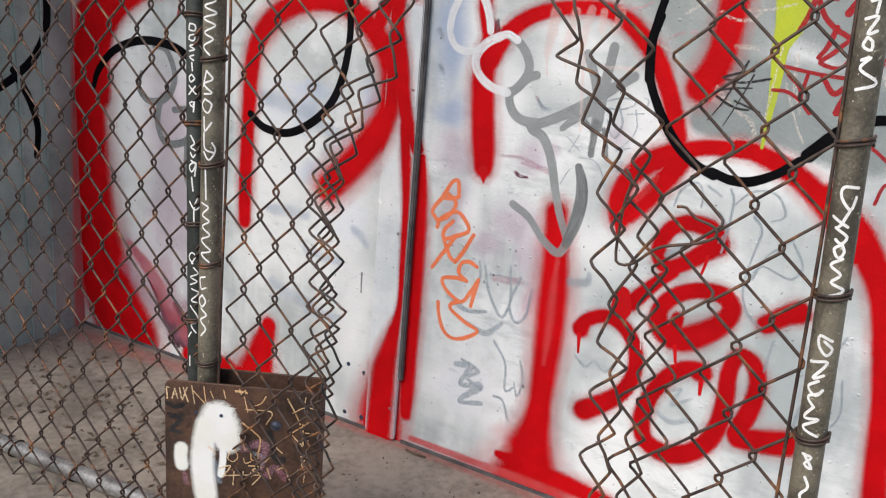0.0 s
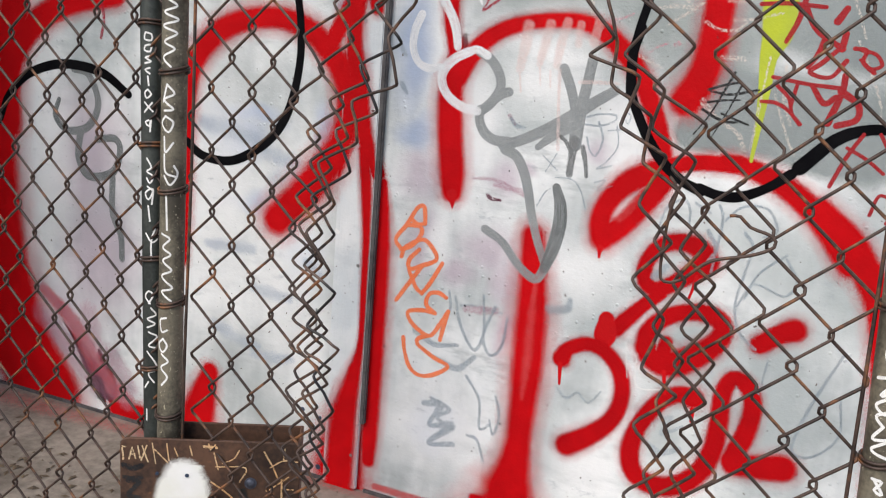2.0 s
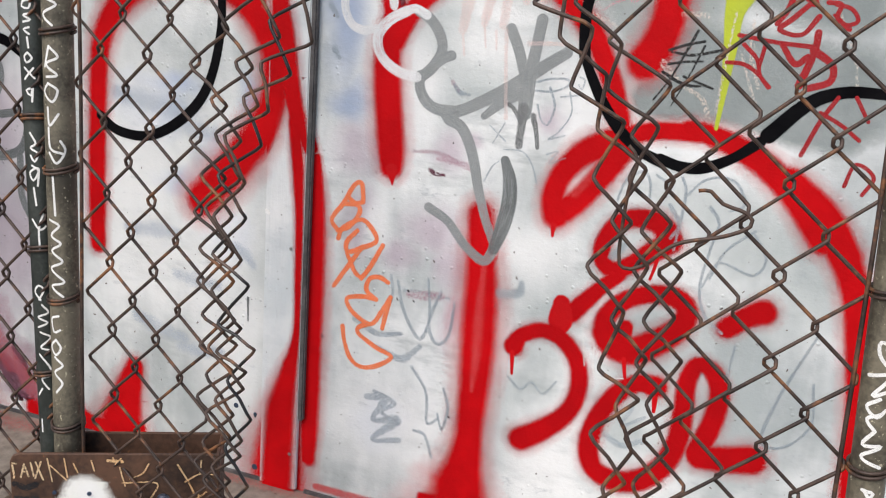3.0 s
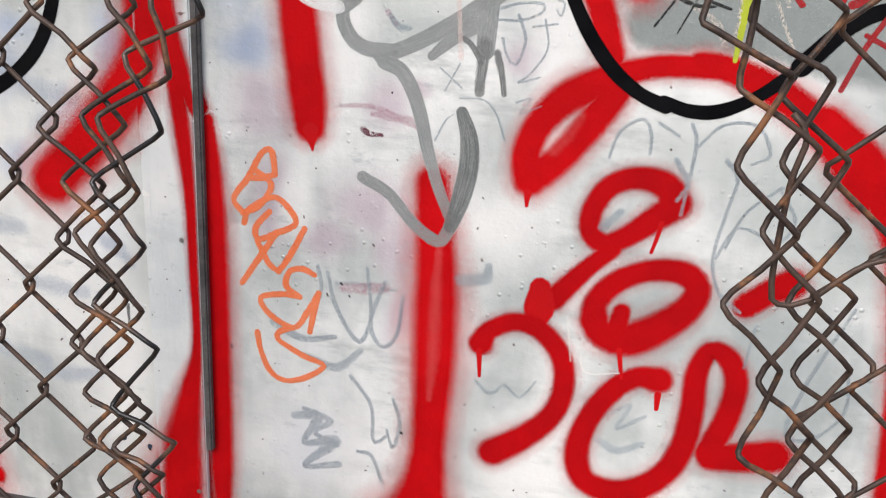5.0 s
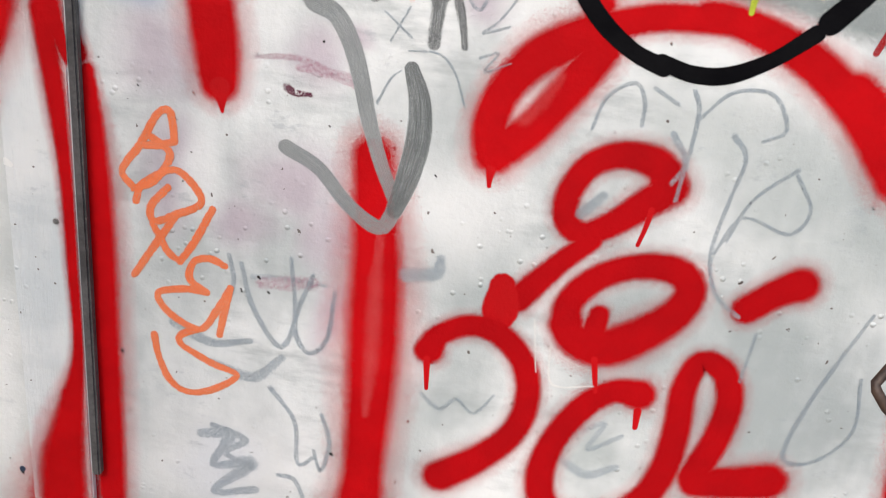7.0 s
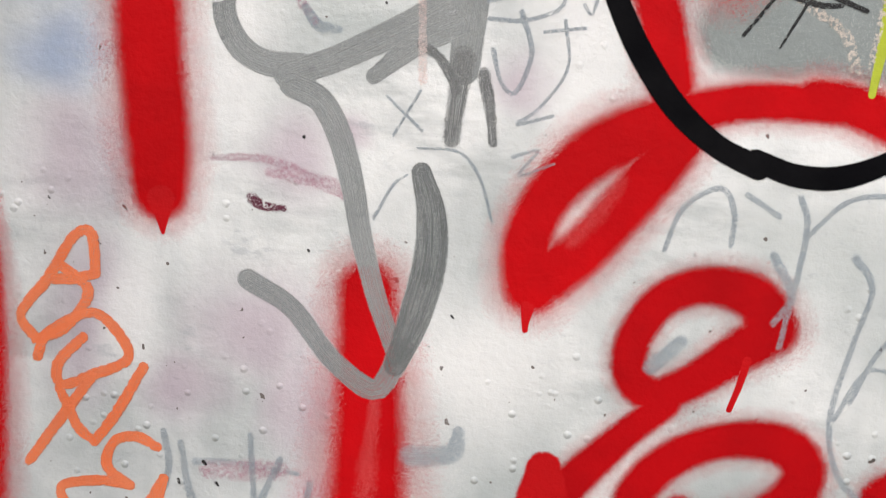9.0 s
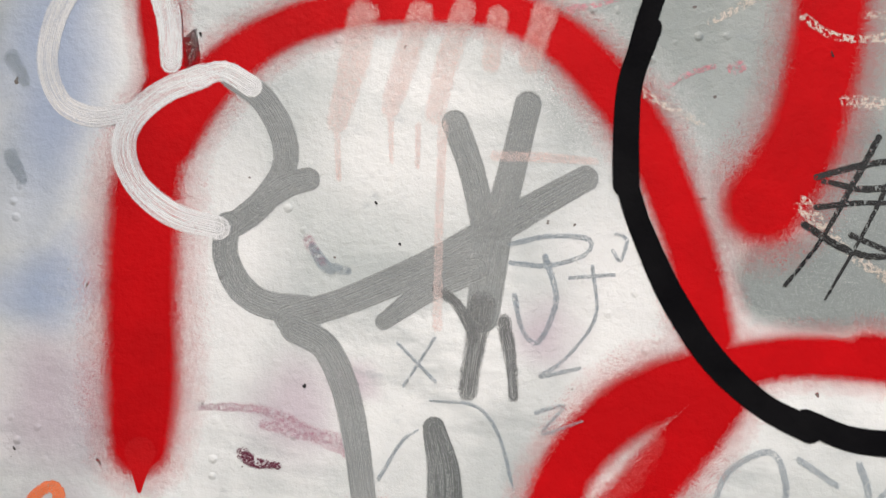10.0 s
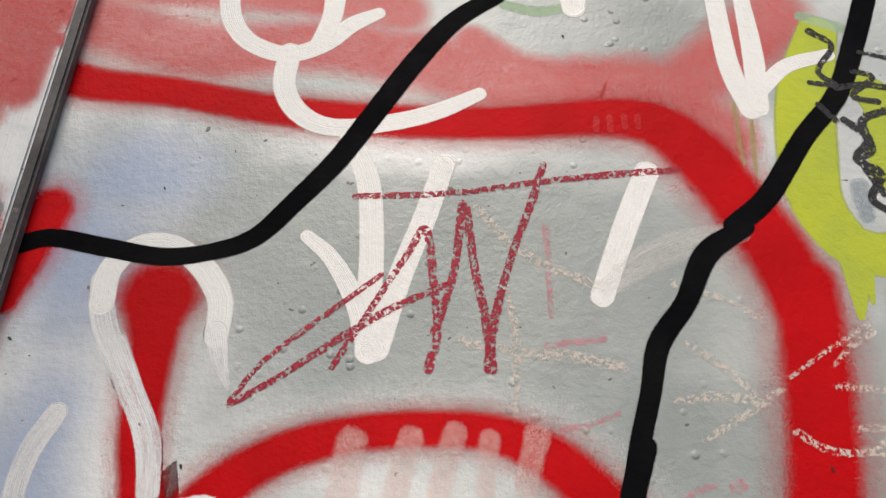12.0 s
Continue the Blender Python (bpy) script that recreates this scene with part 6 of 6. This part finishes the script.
def plate(name, s0, s1, d0, d1, top, label="", corner=0.0):
    bm = bmesh.new()
    outline = [(s0, 0.0), (s1, 0.0), (s1, top), (s0 + corner, top), (s0 + corner * 0.3, top - corner * 0.3), (s0, top - corner)] if corner else [(s0, 0.0), (s1, 0.0), (s1, top), (s0, top)]
    near = [bm.verts.new(A + ALONG * s + BACK * d0 + Vector((0, 0, z))) for s, z in outline]
    far = [bm.verts.new(A + ALONG * s + BACK * d1 + Vector((0, 0, z))) for s, z in outline]
    bm.faces.new(near)
    bm.faces.new(far[::-1])
    n = len(outline)
    for k in range(n):
        bm.faces.new((near[k], far[k], far[(k + 1) % n], near[(k + 1) % n]))
    bmesh.ops.recalc_face_normals(bm, faces=bm.faces)
    bmesh.ops.bevel(bm, geom=bm.edges[:], offset=0.0012, segments=1, affect="EDGES")
    return part(name, bm, RUST, lockbox, label)


front_plate = plate("front_plate", 0, LONG, 0, 0.005, TOP, "rusted plate with scratches", 0.012)
plate("back_plate", 0.05, LONG, DEEP, DEEP + 0.005, TOP - 0.002)
plate("side_plate", LONG - 0.005, LONG, 0.0052, DEEP - 0.0002, TOP - 0.001)
etch = {}


def mark(kind, line):
    """Paint or a scratch on the front plate: (metres along it, height, width)."""
    mat = {"scratch": SCRATCH, "white": SPLASH, "dark": STYLES["charcoal"][0], "blue": STYLES["ghost"][0], "rust": STYLES["maroon_wash"][0]}[kind]
    etch[kind] = etch.get(kind, 0) + 1
    bm = bmesh.new()
    d = {"dark": -0.0004, "blue": -0.0005, "rust": -0.0006, "white": -0.0009, "scratch": -0.0014}[kind] - 0.00001 * etch[kind]
    ribbon(bm, line, 1.25 if kind == "white" else 1.1, lambda a, b, rise: A + ALONG * a * 1.0525 + BACK * (d - rise * 0.5) + Vector((0, 0, 1.0525 * b - 0.0755)))
    part({"scratch": "scratch", "white": "white_paint_blot", "dark": "black_mark", "blue": "faded_mark", "rust": "red_mark"}[kind], bm, mat, front_plate)


mark("white", [(0.0902, 0.3967, 0.0465), (0.0932, 0.4065, 0.0465), (0.0917, 0.3874, 0.0465), (0.101, 0.3661, 0.0465), (0.1041, 0.3442, 0.0465)])
mark("white", [(0.0886, 0.387, 0.0589), (0.0948, 0.375, 0.0589), (0.0979, 0.3595, 0.0589)])
mark("white", [(0.0716, 0.3726, 0.0403), (0.0654, 0.3403, 0.0403), (0.0623, 0.3019, 0.0403), (0.0654, 0.2642, 0.0403), (0.0685, 0.2392, 0.0403)])
mark("white", [(0.0274, 0.3237, 0.0232), (0.0262, 0.3077, 0.0232), (0.0284, 0.2921, 0.0232)])
mark("white", [(0.0979, 0.3373, 0.0124), (0.0973, 0.3118, 0.0124), (0.0942, 0.2798, 0.0124)])
mark("scratch", [(0.0036, 0.4306, 0.0028), (0.0052, 0.4165, 0.0028), (0.0046, 0.4133, 0.0028)])
mark("scratch", [(0.0083, 0.4327, 0.0022), (0.0036, 0.4338, 0.0022)])
mark("scratch", [(0.0175, 0.4321, 0.0025), (0.0129, 0.4141, 0.0025)])
mark("scratch", [(0.0175, 0.4321, 0.0025), (0.0222, 0.4151, 0.0025)])
mark("scratch", [(0.0144, 0.4213, 0.0019), (0.0212, 0.422, 0.0019)])
mark("scratch", [(0.0253, 0.4344, 0.0025), (0.0284, 0.4157, 0.0025)])
mark("scratch", [(0.0314, 0.4351, 0.0025), (0.0392, 0.4105, 0.0025)])
mark("scratch", [(0.0376, 0.4357, 0.0025), (0.0299, 0.4127, 0.0025)])
mark("scratch", [(0.0453, 0.4397, 0.0019), (0.05, 0.4084, 0.0019)])
mark("scratch", [(0.0484, 0.4305, 0.0022), (0.067, 0.4102, 0.0022)])
mark("scratch", [(0.0654, 0.4401, 0.0022), (0.0685, 0.4135, 0.0022)])
mark("scratch", [(0.0762, 0.4333, 0.0019), (0.0809, 0.4211, 0.0019)])
mark("scratch", [(0.0979, 0.4371, 0.0022), (0.101, 0.4232, 0.0022)])
mark("scratch", [(0.118, 0.4376, 0.005), (0.135, 0.4362, 0.005)])
mark("scratch", [(0.1241, 0.4414, 0.0025), (0.1272, 0.4322, 0.0025), (0.1334, 0.4408, 0.0025)])
mark("scratch", [(0.1319, 0.4279, 0.0022), (0.138, 0.4016, 0.0022)])
mark("scratch", [(0.1442, 0.4118, 0.0022), (0.1597, 0.4197, 0.0022), (0.1674, 0.4332, 0.0022)])
mark("scratch", [(0.135, 0.4061, 0.0025), (0.1767, 0.4056, 0.0025), (0.1689, 0.3826, 0.0025)])
mark("scratch", [(0.2029, 0.4321, 0.0028), (0.2153, 0.4095, 0.0028), (0.2246, 0.3883, 0.0028)])
mark("scratch", [(0.2323, 0.4382, 0.0022), (0.2307, 0.4206, 0.0022)])
mark("scratch", [(0.2122, 0.4076, 0.0025), (0.2307, 0.4191, 0.0025), (0.2508, 0.4179, 0.0025)])
mark("scratch", [(0.2091, 0.3693, 0.0025), (0.2385, 0.3929, 0.0025)])
mark("scratch", [(0.2076, 0.3707, 0.0028), (0.2292, 0.3492, 0.0028)])
mark("scratch", [(0.2292, 0.3888, 0.0031), (0.2301, 0.3493, 0.0031)])
mark("scratch", [(0.2338, 0.3734, 0.0025), (0.2462, 0.3731, 0.0025)])
mark("scratch", [(0.2385, 0.3596, 0.0025), (0.2385, 0.3533, 0.0025)])
mark("scratch", [(0.2277, 0.3284, 0.0025), (0.2385, 0.3311, 0.0025), (0.2292, 0.3127, 0.0025), (0.2369, 0.3072, 0.0025), (0.223, 0.3026, 0.0025)])
mark("scratch", [(0.2354, 0.3007, 0.0022), (0.2338, 0.2815, 0.0022)])
mark("scratch", [(0.1288, 0.3816, 0.0031), (0.1504, 0.3648, 0.0031), (0.1597, 0.3531, 0.0031), (0.1566, 0.3274, 0.0031)])
mark("scratch", [(0.1442, 0.3262, 0.0022), (0.1458, 0.3137, 0.0022), (0.1566, 0.3179, 0.0022), (0.155, 0.3289, 0.0022)])
mark("scratch", [(0.1319, 0.3154, 0.0022), (0.135, 0.3062, 0.0022), (0.1442, 0.3103, 0.0022)])
mark("scratch", [(0.1102, 0.3259, 0.0022), (0.1056, 0.3127, 0.0022), (0.1149, 0.3073, 0.0022), (0.1226, 0.3176, 0.0022), (0.1149, 0.3343, 0.0022)])
mark("scratch", [(0.1288, 0.3499, 0.0022), (0.135, 0.3316, 0.0022)])
mark("scratch", [(0.0917, 0.2923, 0.0028), (0.1102, 0.2989, 0.0028), (0.0979, 0.277, 0.0028)])
mark("scratch", [(0.0979, 0.2786, 0.0025), (0.1319, 0.2837, 0.0025), (0.1612, 0.2867, 0.0025)])
mark("scratch", [(0.1411, 0.3021, 0.0028), (0.1628, 0.3027, 0.0028), (0.1473, 0.2948, 0.0028), (0.1612, 0.2867, 0.0028), (0.1473, 0.2663, 0.0028)])
mark("scratch", [(0.1164, 0.2885, 0.0022), (0.1149, 0.2629, 0.0022)])
mark("scratch", [(0.1319, 0.29, 0.0022), (0.1303, 0.274, 0.0022)])
mark("scratch", [(0.1442, 0.2897, 0.0022), (0.1458, 0.282, 0.0022)])
mark("scratch", [(0.1689, 0.3129, 0.0019), (0.1844, 0.3335, 0.0019)])
mark("scratch", [(0.1813, 0.3458, 0.0022), (0.1968, 0.3316, 0.0022)])
mark("scratch", [(0.172, 0.3005, 0.0031), (0.1782, 0.2821, 0.0031)])
mark("scratch", [(0.1875, 0.2989, 0.0025), (0.1998, 0.3034, 0.0025), (0.2122, 0.2793, 0.0025)])
mark("scratch", [(0.0732, 0.3316, 0.0025), (0.0855, 0.3202, 0.0025)])
mark("dark", [(0.0052, 0.4038, 0.0093), (0.0175, 0.3988, 0.0093), (0.0299, 0.4032, 0.0093)])
mark("dark", [(0.0114, 0.3791, 0.0081), (0.0268, 0.3775, 0.0081), (0.0114, 0.3569, 0.0081), (0.0268, 0.3522, 0.0081)])
mark("dark", [(0.0052, 0.3848, 0.0062), (0.0299, 0.3842, 0.0062)])
mark("dark", [(0.1782, 0.3519, 0.0124), (0.172, 0.3702, 0.0124), (0.1844, 0.3208, 0.0124)])
mark("dark", [(0.1968, 0.3189, 0.0155), (0.1906, 0.3151, 0.0155)])
mark("blue", [(0.0824, 0.304, 0.0124), (0.0855, 0.2853, 0.0124), (0.0917, 0.2669, 0.0124)])
mark("blue", [(0.1473, 0.3265, 0.0093), (0.1659, 0.3189, 0.0093), (0.1597, 0.2992, 0.0093)])
mark("rust", [(0.172, 0.2878, 0.0186), (0.1844, 0.3018, 0.0186), (0.2029, 0.2846, 0.0186)])
mark("rust", [(0.1319, 0.3344, 0.0186), (0.1659, 0.3442, 0.0186), (0.1597, 0.2992, 0.0186)])
mark("rust", [(0.033, 0.2736, 0.0124), (0.0361, 0.258, 0.0124)])
for s, z, r, mat, name in ((0.1845, 0.381, 0.0075, BOLT, "bolt"), (0.094, 0.3905, 0.003, STICKER_INK, "drill_hole"), (0.052, 0.392, 0.0026, STICKER_INK, "drill_hole")):
    bm = bmesh.new()
    at = A + ALONG * s * 1.0525 + Vector((0, 0, 1.0525 * z - 0.0755))
    m = Matrix.Translation(at - BACK * 0.0006) @ Matrix((ALONG, Vector((0, 0, 1)), BACK)).transposed().to_4x4()
    if name == "bolt":
        bmesh.ops.create_uvsphere(bm, u_segments=18, v_segments=10, radius=r, matrix=m @ Matrix.Diagonal((1, 1, 0.6, 1)))
        bmesh.ops.create_cone(bm, cap_ends=True, segments=20, radius1=r * 1.25, radius2=r * 1.25, depth=0.0016, matrix=m)
    else:
        bmesh.ops.create_cone(bm, cap_ends=True, segments=16, radius1=r, radius2=r, depth=0.003, matrix=m)
    part(name, bm, mat, front_plate)

# ---- details on the wall and the ground ----
for x, z, r, kind in ((-0.03, 0.521, 0.004, "screw"), (-0.019, 0.085, 0.004, "screw"), (-0.045, 1.02, 0.004, "screw"), (0.014, 1.93, 0.005, "screw"), (-0.154, 0.157, 0.006, "bolt_hole"), (-0.108, 0.148, 0.0045, "bolt_hole"), (-0.158, 0.025, 0.006, "bolt_hole"), (-0.107, 0.026, 0.007, "bolt_hole")):
    bm = bmesh.new()
    y = -0.0125 if -0.09 < x < 0 else -0.0002
    turn = Matrix.Rotation(math.pi / 2, 4, "X")
    bmesh.ops.create_cone(bm, cap_ends=True, segments=18, radius1=r, radius2=r * 0.86, depth=0.0014, matrix=Matrix.Translation((x, y, z)) @ turn)
    if kind == "screw":
        for a in (0.4, 0.4 + math.pi / 2):
            bmesh.ops.create_cube(bm, size=1, matrix=Matrix.Translation((x, y - 0.0008, z)) @ Matrix.Rotation(a, 4, "Y") @ Matrix.Diagonal((r * 1.3, 0.0004, r * 0.25, 1)))
    part(kind, bm, SCREW if kind == "screw" else STICKER_INK, wall)

rng = random.Random(11)
litter = tagged(new("leaf_litter"), "dry brown leaves and dirt scattered on the concrete", "leaf litter", kind="stuff")
bm = bmesh.new()
for k in range(420):
    if k < 330:
        x, y = rng.uniform(-1.05, -0.1), rng.uniform(-0.56, -0.12)
        if noise.noise(Vector((x * 4, y * 4, 1))) < -0.12:
            continue
    else:
        x, y = rng.uniform(-0.1, 0.5), rng.uniform(-0.5, -0.03)
    size, a = rng.uniform(0.003, 0.014 if k < 330 else 0.005), rng.uniform(0, 6.28)
    c, s = math.cos(a) * size, math.sin(a) * size
    lift = rng.uniform(0.001, 0.005)
    p = [(x + c, y + s, 0.001), (x + s * 0.45, y - c * 0.45, lift), (x - c, y - s, 0.0012), (x - s * 0.45, y + c * 0.45, lift * 0.6)]
    v = [bm.verts.new(q) for q in p]
    mid = bm.verts.new((x, y, lift * 1.5))
    for i in range(4):
        bm.faces.new((v[i], v[(i + 1) % 4], mid))
part("leaves", bm, LEAF, litter)
bm = bmesh.new()
tube(bm, [Vector((0.045, -0.03, 0.005)), Vector((0.07, -0.036, 0.007)), Vector((0.1, -0.032, 0.005))], 0.003, 7)
tagged(part("twig", bm, LEAF), "small dry twig on the concrete by the wall", "twig")
